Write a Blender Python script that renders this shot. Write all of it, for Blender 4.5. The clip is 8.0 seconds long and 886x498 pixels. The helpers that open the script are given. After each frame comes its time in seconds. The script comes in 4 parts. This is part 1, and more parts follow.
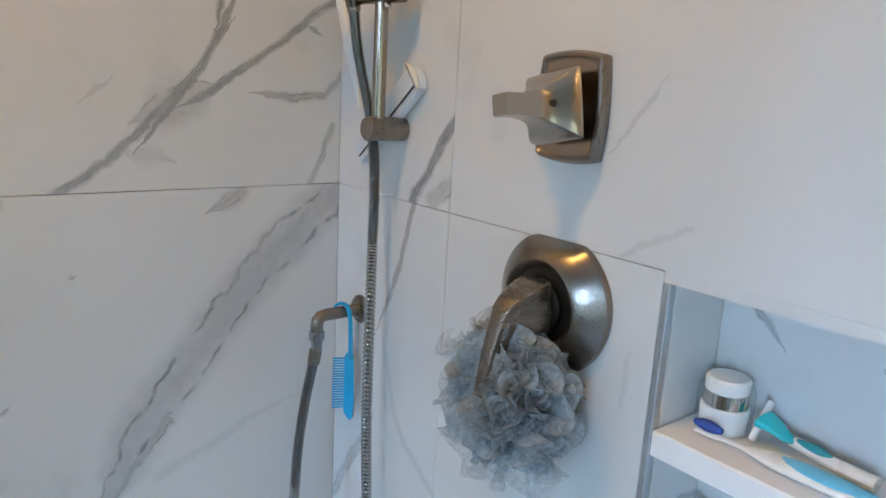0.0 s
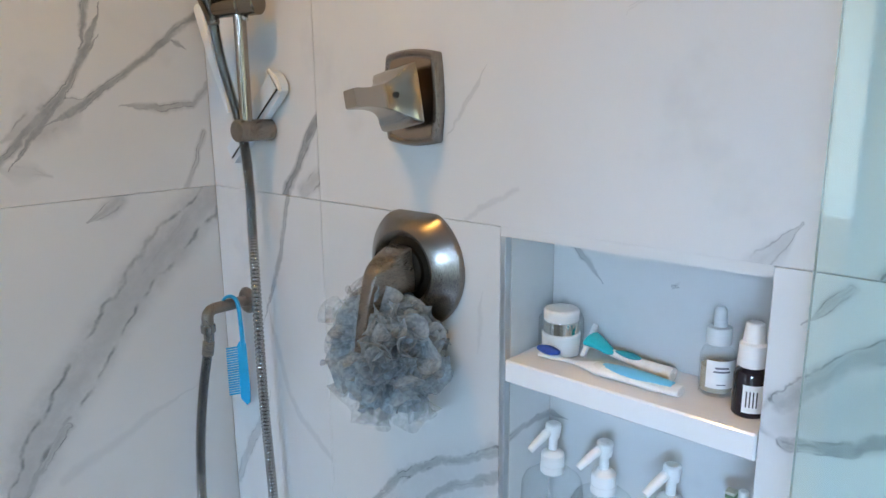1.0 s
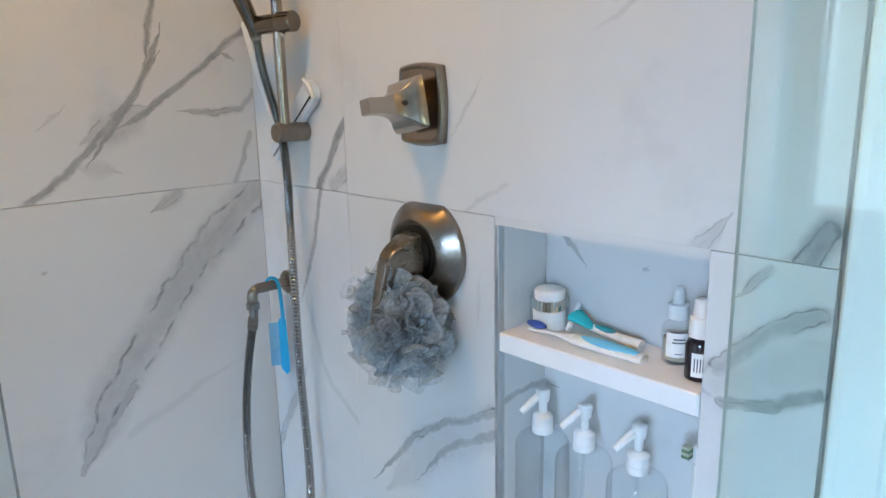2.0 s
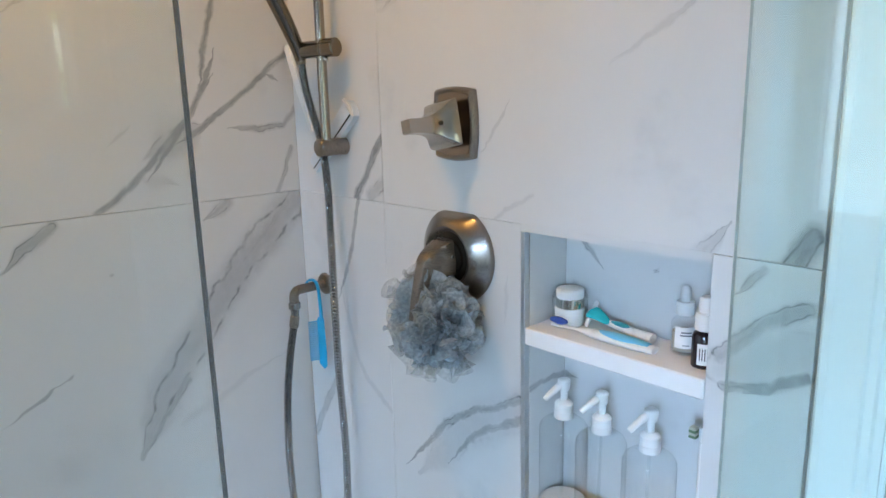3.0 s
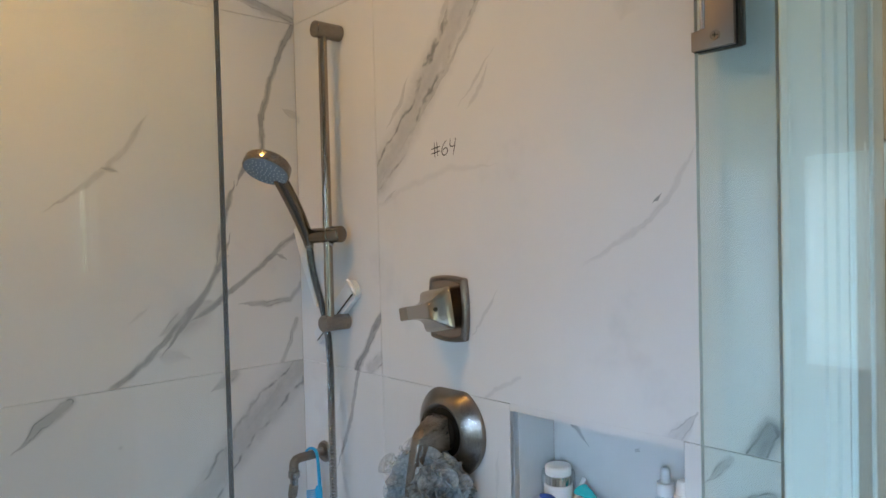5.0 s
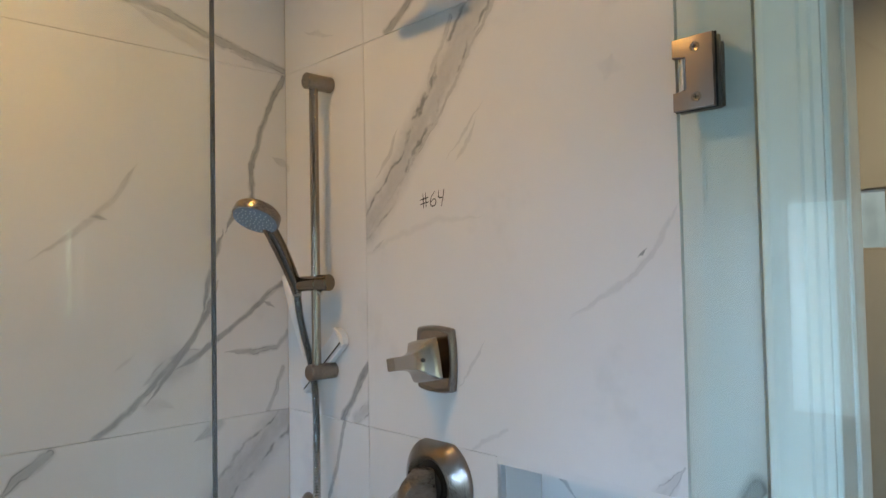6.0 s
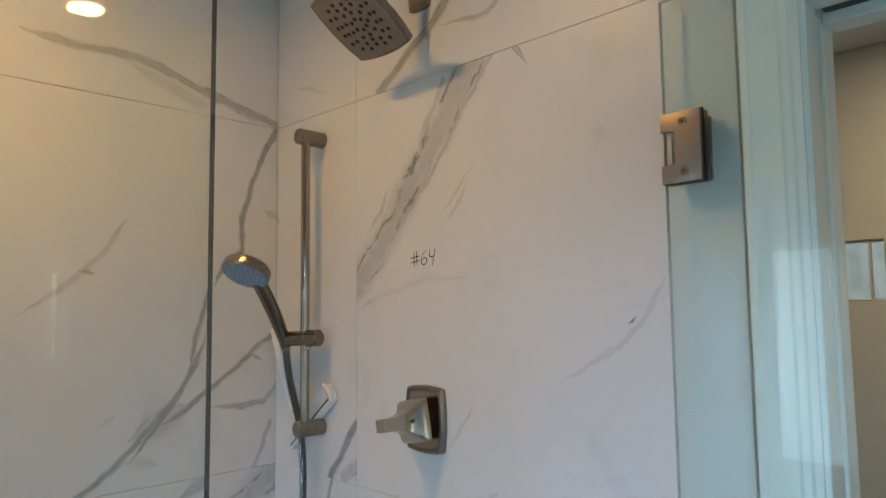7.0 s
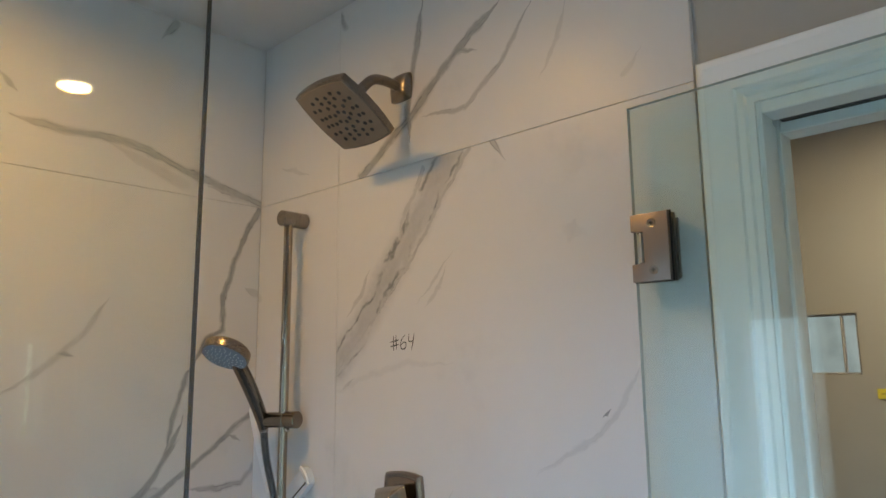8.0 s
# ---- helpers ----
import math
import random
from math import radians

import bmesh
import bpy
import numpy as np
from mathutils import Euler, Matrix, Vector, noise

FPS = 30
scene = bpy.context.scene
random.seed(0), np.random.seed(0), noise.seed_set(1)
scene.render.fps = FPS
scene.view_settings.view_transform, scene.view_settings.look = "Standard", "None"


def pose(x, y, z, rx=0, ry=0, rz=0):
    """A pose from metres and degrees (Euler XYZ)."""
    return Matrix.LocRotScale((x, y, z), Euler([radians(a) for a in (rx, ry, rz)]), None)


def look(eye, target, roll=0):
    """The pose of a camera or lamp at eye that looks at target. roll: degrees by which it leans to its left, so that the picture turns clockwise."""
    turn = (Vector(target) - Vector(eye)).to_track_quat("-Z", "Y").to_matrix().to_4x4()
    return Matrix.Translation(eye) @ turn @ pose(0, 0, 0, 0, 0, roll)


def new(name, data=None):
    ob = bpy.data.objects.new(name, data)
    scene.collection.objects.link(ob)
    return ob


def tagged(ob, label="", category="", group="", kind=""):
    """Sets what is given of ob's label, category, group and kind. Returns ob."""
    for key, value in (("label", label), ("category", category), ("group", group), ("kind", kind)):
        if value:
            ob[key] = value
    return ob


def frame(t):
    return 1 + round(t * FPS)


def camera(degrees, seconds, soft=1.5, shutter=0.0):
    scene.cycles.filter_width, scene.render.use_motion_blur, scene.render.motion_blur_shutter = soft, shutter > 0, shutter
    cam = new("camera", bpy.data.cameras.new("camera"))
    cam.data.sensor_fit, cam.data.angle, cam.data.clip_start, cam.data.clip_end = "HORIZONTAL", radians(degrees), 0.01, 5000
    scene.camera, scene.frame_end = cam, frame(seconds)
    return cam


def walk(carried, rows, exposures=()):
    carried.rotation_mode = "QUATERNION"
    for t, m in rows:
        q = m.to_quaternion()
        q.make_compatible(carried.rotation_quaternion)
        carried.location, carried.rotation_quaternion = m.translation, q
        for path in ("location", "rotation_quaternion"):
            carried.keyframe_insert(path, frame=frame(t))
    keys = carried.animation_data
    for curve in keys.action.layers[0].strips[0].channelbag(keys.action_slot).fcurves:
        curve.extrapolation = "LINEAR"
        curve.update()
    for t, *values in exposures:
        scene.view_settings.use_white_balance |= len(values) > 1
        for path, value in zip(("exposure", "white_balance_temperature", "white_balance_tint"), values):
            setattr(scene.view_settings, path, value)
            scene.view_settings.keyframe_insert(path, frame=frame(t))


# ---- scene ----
EXPO = 0.1
cam = camera(64.8, 8.0)
PATH = [
    (0, (-0.57, -0.994, 1.456), (0.648, 0.529, 1.014), 3.2),
    (0.5, (-0.619, -1.042, 1.446), (0.786, 0.308, 0.996), 1.7),
    (1, (-0.635, -1.103, 1.448), (0.817, 0.204, 1.02), -0.5),
    (1.5, (-0.642, -1.183, 1.458), (0.73, 0.202, 1.013), -1.0),
    (3, (-0.782, -1.299, 1.493), (0.539, 0.139, 1.059), -1.4),
    (3.5, (-0.799, -1.32, 1.514), (0.548, 0.116, 1.166), -1.9),
    (4, (-0.806, -1.342, 1.528), (0.541, 0.114, 1.272), -1.9),
    (4.5, (-0.823, -1.36, 1.558), (0.527, 0.109, 1.416), -1.6),
    (6, (-0.839, -1.376, 1.593), (0.549, 0.063, 1.664), -1.1),
    (6.5, (-0.842, -1.372, 1.609), (0.554, 0.054, 1.723), -0.8),
    (7, (-0.847, -1.377, 1.635), (0.563, 0.031, 1.805), -0.7),
    (7.5, (-0.851, -1.384, 1.66), (0.573, 0.002, 1.887), -0.7),
    (8, (-0.863, -1.402, 1.683), (0.568, -0.045, 2.012), -0.6),
]
walk(cam, [(t, look(eye, target, roll)) for t, eye, target, roll in PATH], [(t, EXPO + e) for t, e in ((0, -0.08), (1.5, 0.05), (3.5, 0.0), (4.5, -0.27), (6.0, -0.32), (8, -0.45))])

# ---- light ----
CEIL = 2.44
world = bpy.data.worlds.new("sky")
scene.world = world
world.use_nodes = True
wn, wl = world.node_tree.nodes, world.node_tree.links
sky = wn.new("ShaderNodeTexSky")
sky.sky_type, sky.sun_disc, sky.sun_elevation, sky.sun_rotation = "NISHITA", False, radians(40), radians(200)
wl.new(sky.outputs[0], wn["Background"].inputs[0])
wn["Background"].inputs[1].default_value = 0.12


def lamp(name, kind, m, power, colour, size=0.1, size_y=0.0, spread=180):
    data = bpy.data.lights.new(name, "AREA")
    data.energy, data.color, data.size = power, colour, size
    data.shape = kind
    data.spread = radians(spread)
    if size_y:
        data.size_y = size_y
    ob = new(name, data)
    ob.matrix_world = m
    return ob


WARM = (1.0, 0.55, 0.14)
SKYLIGHT = (0.435, 0.65, 1.0)
lamp("shower_downlight_lamp", "DISK", pose(-0.70, -0.45, CEIL - 0.008), 6.6, WARM, 0.10, spread=168)
lamp("room_downlight_lamp", "DISK", pose(-0.25, -2.445, CEIL - 0.008), 5.0, WARM, 0.080)
lamp("window_daylight", "RECTANGLE", look((-4.4, -2.0, 2.88), (-2.4, -2.0, 1.60)), 1750, SKYLIGHT, 3.2, 2.15)
lamp("shower_window_daylight", "RECTANGLE", look((-2.41, -0.25, 1.42), (0, -0.25, 1.42)), 1.2, (0.72, 0.92, 1.0), 0.28, 0.90)
lamp("hall_daylight", "RECTANGLE", look((1.85, -0.73, 1.74), (0, -0.9, 1.5)), 0.2, SKYLIGHT, 0.34, 0.26)
# Unseen fill, added to brighten the next room through the doorway.
lamp("hall_fill_lamp", "DISK", pose(1.0, -1.2, CEIL - 0.008), 15.0, (1.0, 0.84, 0.66), 0.10)

# ---- materials ----


def principled(name, colour, rough=0.5, metal=0.0, **more):
    m = bpy.data.materials.new(name)
    m.use_nodes = True
    b = m.node_tree.nodes["Principled BSDF"]
    b.inputs["Base Color"].default_value = (*colour, 1)
    b.inputs["Roughness"].default_value = rough
    b.inputs["Metallic"].default_value = metal
    for key, value in more.items():
        b.inputs[key.replace("_", " ")].default_value = value
    return m


class Nodes:
    """Short hand for building a node tree."""

    def __init__(self, m):
        self.m, self.t = m, m.node_tree
        self.b = self.t.nodes["Principled BSDF"]

    def add(self, kind, **props):
        n = self.t.nodes.new(kind)
        for key, value in props.items():
            if key == "operation":
                n.operation = value
            elif key == "data_type":
                n.data_type = value
            elif key == "blend_type":
                n.blend_type = value
        return n

    def put(self, socket, value):
        if hasattr(value, "links"):
            self.t.links.new(value, socket)
        else:
            socket.default_value = value

    def math(self, op, a, b=None, c=None, clamp=False):
        n = self.add("ShaderNodeMath", operation=op)
        n.use_clamp = clamp
        for i, v in enumerate((a, b, c)):
            if v is not None:
                self.put(n.inputs[i], v)
        return n.outputs[0]

    def vec(self, op, a, b=None):
        n = self.add("ShaderNodeVectorMath", operation=op)
        self.put(n.inputs[0], a)
        if b is not None:
            self.put(n.inputs[3] if op == "SCALE" else n.inputs[1], b)
        return n.outputs["Value"] if op in ("LENGTH", "DOT_PRODUCT") else n.outputs[0]

    def place(self):
        return self.add("ShaderNodeNewGeometry").outputs["Position"]

    def noise(self, where, scale, detail=3.0, rough=0.55, colour=False):
        n = self.add("ShaderNodeTexNoise")
        self.put(n.inputs["Vector"], where)
        n.inputs["Scale"].default_value = scale
        n.inputs["Detail"].default_value = detail
        n.inputs["Roughness"].default_value = rough
        return n.outputs["Color"] if colour else n.outputs["Fac"]

    def ramp(self, x, lo, hi, a=0.0, b=1.0):
        n = self.add("ShaderNodeMapRange")
        n.interpolation_type = "SMOOTHSTEP"
        self.put(n.inputs["Value"], x)
        for key, v in (("From Min", lo), ("From Max", hi), ("To Min", a), ("To Max", b)):
            self.put(n.inputs[key], v)
        return n.outputs[0]

    def mix(self, fac, a, b, how="MIX"):
        n = self.add("ShaderNodeMix", data_type="RGBA", blend_type=how)
        self.put(n.inputs[0], fac)
        for socket, v in ((n.inputs[6], a), (n.inputs[7], b)):
            self.put(socket, (*v, 1) if isinstance(v, tuple) and len(v) == 3 else v)
        return n.outputs[2]

    def bump(self, height, strength, distance):
        n = self.add("ShaderNodeBump")
        n.inputs["Strength"].default_value = strength
        n.inputs["Distance"].default_value = distance
        self.put(n.inputs["Height"], height)
        self.put(self.b.inputs["Normal"], n.outputs[0])


def speckled(name, colour, rough, metal=0.0, scale=40.0, amount=0.12, relief=0.0, **more):
    """A paint, plastic or metal with slight unevenness at two scales."""
    m = principled(name, colour, rough, metal, **more)
    n = Nodes(m)
    at = n.place()
    big, small = n.noise(at, scale * 0.15), n.noise(at, scale)
    f = n.math("ADD", n.math("MULTIPLY", big, 0.6), n.math("MULTIPLY", small, 0.4))
    dark = tuple(c * (1 - amount) for c in colour)
    light = tuple(min(1.0, c * (1 + amount)) for c in colour)
    n.put(n.b.inputs["Base Color"], n.mix(n.ramp(f, 0.3, 0.7), dark, light))
    n.put(n.b.inputs["Roughness"], n.ramp(f, 0.3, 0.7, rough * 0.85, min(1.0, rough * 1.2)))
    if relief:
        n.bump(small, 0.25, relief)
    return m


def brushed(name, colour, rough, squash):
    """Brushed metal: fine streaks stretched along one axis."""
    m = principled(name, colour, rough, 1.0)
    n = Nodes(m)
    at = n.vec("MULTIPLY", n.place(), squash)
    streak = n.noise(at, 2600.0, 2.0)
    cloud = n.noise(n.place(), 22.0)
    n.put(n.b.inputs["Roughness"], n.math("ADD", n.ramp(streak, 0.2, 0.8, rough * 0.96, rough * 1.06), n.math("MULTIPLY", cloud, 0.03)))
    return m


def thin_glass(name, tint, gloss=0.04):
    """Clear sheet without refraction: tinted see-through body with a mirror coat that grows towards grazing."""
    m = principled(name, tint, 0.0)
    n = Nodes(m)
    clear, coat, mixed, facing = (n.add("ShaderNode" + k) for k in ("BsdfTransparent", "BsdfGlossy", "MixShader", "LayerWeight"))
    clear.inputs[0].default_value = (*tint, 1)
    coat.inputs["Roughness"].default_value = 0.0
    facing.inputs["Blend"].default_value = 0.5
    edge = n.math("POWER", facing.outputs["Facing"], 5.0)
    n.put(mixed.inputs[0], n.math("ADD", n.math("MULTIPLY", edge, 0.9), gloss))
    n.put(mixed.inputs[1], clear.outputs[0])
    n.put(mixed.inputs[2], coat.outputs[0])
    n.put(m.node_tree.nodes["Material Output"].inputs[0], mixed.outputs[0])
    m.node_tree.nodes.remove(n.b)
    return m


# Veins of the marble slabs, as they run over the walls.
VEINS = {}


def vein(slab, half, strength, *line):
    """One vein through places given along and up the wall; it tapers where it does not meet a joint."""
    def at_joint(u, z):
        return min(abs(z - h) for h in (1.30, 2.05, 2.44)) < 0.025 or min(abs(u - e) for e in (0.0, -0.29, -1.045, -0.63, -0.922)) < 0.02

    for k, (p, q) in enumerate(zip(line, line[1:])):
        ends = (1 if k == 0 and not at_joint(*p) else 0) + (2 if k == len(line) - 2 and not at_joint(*q) else 0)
        VEINS.setdefault(slab, []).append((*p, *q, half, strength, ends))


vein("pm", 0.0026, 0.45, (-0.535, 2.034), (-0.520, 2.005), (-0.487, 1.957), (-0.470, 1.917))
vein("pm", 0.0028, 0.39, (-0.391, 1.862), (-0.366, 1.821), (-0.318, 1.778))
vein("pm", 0.0020, 0.28, (-0.591, 1.852), (-0.563, 1.805), (-0.538, 1.782))
vein("pm", 0.0031, 0.34, (-0.351, 1.659), (-0.310, 1.639))
vein("pm", 0.0018, 0.22, (-0.645, 1.344), (-0.593, 1.317), (-0.555, 1.290))
vein("pm", 0.0170, 0.88, (-0.605, 2.051), (-0.546, 1.980), (-0.478, 1.884), (-0.408, 1.802), (-0.335, 1.722), (-0.292, 1.684))
vein("pm", 0.0020, 0.55, (-0.647, 2.049), (-0.579, 1.973), (-0.508, 1.871), (-0.432, 1.795), (-0.300, 1.677))
vein("pm", 0.0022, 0.24, (-0.773, 1.526), (-0.867, 1.576), (-0.906, 1.612), (-0.945, 1.685))
vein("pm", 0.0014, 1.00, (-0.884, 1.606), (-0.897, 1.619))
vein("pm", 0.0033, 0.56, (-0.697, 2.049), (-0.722, 2.009))
vein("pm", 0.0150, 0.24, (-0.849, 1.888), (-0.840, 1.860))
vein("pm", 0.0030, 0.15, (-0.300, 1.636), (-0.492, 1.690), (-0.601, 1.689))
vein("pm", 0.0020, 0.16, (-0.770, 1.521), (-0.829, 1.557), (-0.894, 1.593))
vein("pm", 0.0031, 0.28, (-0.540, 1.399), (-0.602, 1.480))
vein("pm", 0.0081, 0.39, (-0.902, 1.293), (-0.943, 1.341))
vein("pm", 0.0092, 0.90, (-1.016, 1.301), (-1.030, 1.333))
vein("pm", 0.0025, 0.28, (-0.521, 1.789), (-0.605, 1.880))
vein("ps", 0.0051, 1.00, (-0.206, 1.300), (-0.245, 1.347), (-0.295, 1.423))
vein("ps", 0.0078, 0.45, (-0.252, 1.308), (-0.294, 1.335))
vein("ps", 0.0054, 0.22, (0.069, 1.875), (-0.006, 1.836))
vein("ps", 0.0052, 0.28, (-0.083, 2.126), (-0.182, 2.091))
vein("pt", 0.0049, 0.78, (-0.541, 2.363), (-0.525, 2.288), (-0.497, 2.151), (-0.504, 2.089))
vein("pt", 0.0058, 0.84, (-0.719, 2.293), (-0.652, 2.255), (-0.568, 2.191), (-0.516, 2.140), (-0.363, 2.055))
vein("pt", 0.0030, 0.56, (-0.787, 2.266), (-0.719, 2.181), (-0.636, 2.124), (-0.531, 2.129))
vein("pt", 0.0023, 0.28, (-0.851, 2.241), (-0.832, 2.182), (-0.798, 2.127))
vein("pt", 0.0026, 0.67, (-0.631, 2.232), (-0.667, 2.218))
vein("pt", 0.0021, 0.22, (-0.973, 2.125), (-0.940, 2.093))
vein("pt", 0.0051, 0.67, (-0.293, 2.428), (-0.307, 2.396))
vein("pl", 0.0190, 0.50, (-0.370, 0.785), (-0.480, 0.905), (-0.560, 0.965), (-0.627, 1.003))
vein("pl", 0.0040, 0.80, (-0.328, 0.785), (-0.448, 0.917), (-0.523, 0.968), (-0.627, 1.021))
vein("pl", 0.0043, 0.78, (-0.445, 0.839), (-0.546, 0.944), (-0.623, 0.984))
vein("pl", 0.0067, 0.67, (-0.932, 1.177), (-0.987, 1.220), (-1.036, 1.252))
vein("pl", 0.0038, 0.90, (-0.937, 1.137), (-0.984, 1.149), (-1.038, 1.174))
vein("pl", 0.0150, 0.45, (-0.933, 1.159), (-1.038, 1.205))
vein("pl", 0.0044, 0.67, (-0.948, 1.247), (-0.988, 1.288))
vein("pl", 0.0037, 0.17, (-0.588, 1.135), (-0.596, 1.212))
vein("pz", 0.0029, 0.67, (-0.211, 1.298), (-0.175, 1.184), (-0.120, 1.077))
vein("pz", 0.0060, 0.45, (-0.005, 0.740), (-0.050, 0.831), (-0.128, 0.953))
vein("pz", 0.0036, 0.22, (-0.125, 1.127), (-0.181, 0.980), (-0.216, 0.928), (-0.295, 0.880))
vein("pz", 0.0032, 0.45, (-0.300, 1.192), (-0.298, 1.247))
vein("bm", 0.0038, 0.84, (-0.174, 1.542), (-0.224, 1.471), (-0.270, 1.419), (-0.307, 1.375), (-0.349, 1.339), (-0.412, 1.302))
vein("bm", 0.0030, 0.90, (-0.165, 1.590), (-0.200, 1.509), (-0.245, 1.440), (-0.310, 1.350))
vein("bm", 0.0150, 0.60, (-0.313, 1.395), (-0.258, 1.418), (-0.201, 1.450))
vein("bm", 0.0037, 0.90, (-0.262, 1.408), (-0.201, 1.445), (-0.158, 1.471), (-0.100, 1.508), (-0.046, 1.554), (-0.004, 1.584))
vein("bm", 0.0034, 0.62, (-0.152, 1.435), (-0.087, 1.432), (-0.032, 1.443), (-0.001, 1.471))
vein("bm", 0.0041, 0.78, (-0.060, 1.536), (-0.032, 1.524))
vein("bm", 0.0141, 0.34, (-0.325, 1.354), (-0.261, 1.337))
vein("bm", 0.0031, 0.45, (-0.053, 1.304), (-0.014, 1.396))
vein("bm", 0.0040, 0.95, (-0.003, 2.050), (-0.032, 1.990), (-0.061, 1.922), (-0.081, 1.851), (-0.092, 1.770), (-0.121, 1.750), (-0.148, 1.690))
vein("bm", 0.0034, 0.90, (-0.153, 1.697), (-0.167, 1.645), (-0.190, 1.580), (-0.202, 1.517))
vein("bm", 0.0053, 0.34, (-0.033, 1.857), (-0.004, 1.846))
vein("bm", 0.0032, 0.42, (-0.517, 1.630), (-0.404, 1.713), (-0.369, 1.752), (-0.328, 1.821))
vein("bm", 0.0048, 0.78, (-0.416, 1.713), (-0.386, 1.706))
vein("bm", 0.0029, 0.28, (-0.378, 1.417), (-0.329, 1.455))
vein("bt", 0.0058, 0.67, (-0.524, 2.145), (-0.437, 2.134), (-0.321, 2.139), (-0.174, 2.102), (-0.004, 2.053))
vein("bt", 0.0056, 0.56, (-0.548, 2.219), (-0.514, 2.191))
vein("bt", 0.0090, 0.28, (-0.365, 2.134), (-0.185, 2.069))
vein("bt", 0.0055, 0.56, (-0.258, 2.378), (-0.227, 2.431))
vein("bt", 0.0080, 0.45, (-0.133, 2.078), (-0.034, 2.063))
vein("bl", 0.0190, 0.88, (0.002, 1.297), (-0.113, 1.190), (-0.216, 1.078), (-0.312, 0.965), (-0.390, 0.821))
vein("bl", 0.0075, 0.56, (-0.034, 1.282), (-0.147, 1.165))
vein("bl", 0.0093, 0.56, (-0.218, 1.261), (-0.168, 1.293))
vein("bl", 0.0078, 0.67, (-0.571, 1.213), (-0.486, 1.290))
vein("bl", 0.0029, 0.67, (-0.603, 0.958), (-0.486, 1.022))
vein("bl", 0.0038, 0.56, (-0.400, 1.190), (-0.390, 1.191))
vein("bl", 0.0035, 0.56, (-0.492, 1.016), (-0.476, 1.024))
vein("bl", 0.0056, 0.17, (-0.297, 0.866), (-0.058, 0.959))
vein("bl", 0.0062, 0.67, (-0.388, 0.825), (-0.280, 0.955))
vein("niche", 0.0026, 0.65, (-0.640, 1.283), (-0.668, 1.262), (-0.705, 1.225))
vein("niche", 0.0030, 0.40, (-0.790, 1.240), (-0.797, 1.236))
vein("niche", 0.0060, 0.40, (-0.645, 1.190), (-0.665, 1.165))
vein("niche", 0.0060, 0.40, (-0.880, 0.970), (-0.930, 1.020))
vein("niche", 0.0030, 0.60, (-0.625, 1.038), (-0.660, 1.036))
vein("plain", 0.0030, 0.50, (-0.680, 0.290), (-0.740, 0.230))


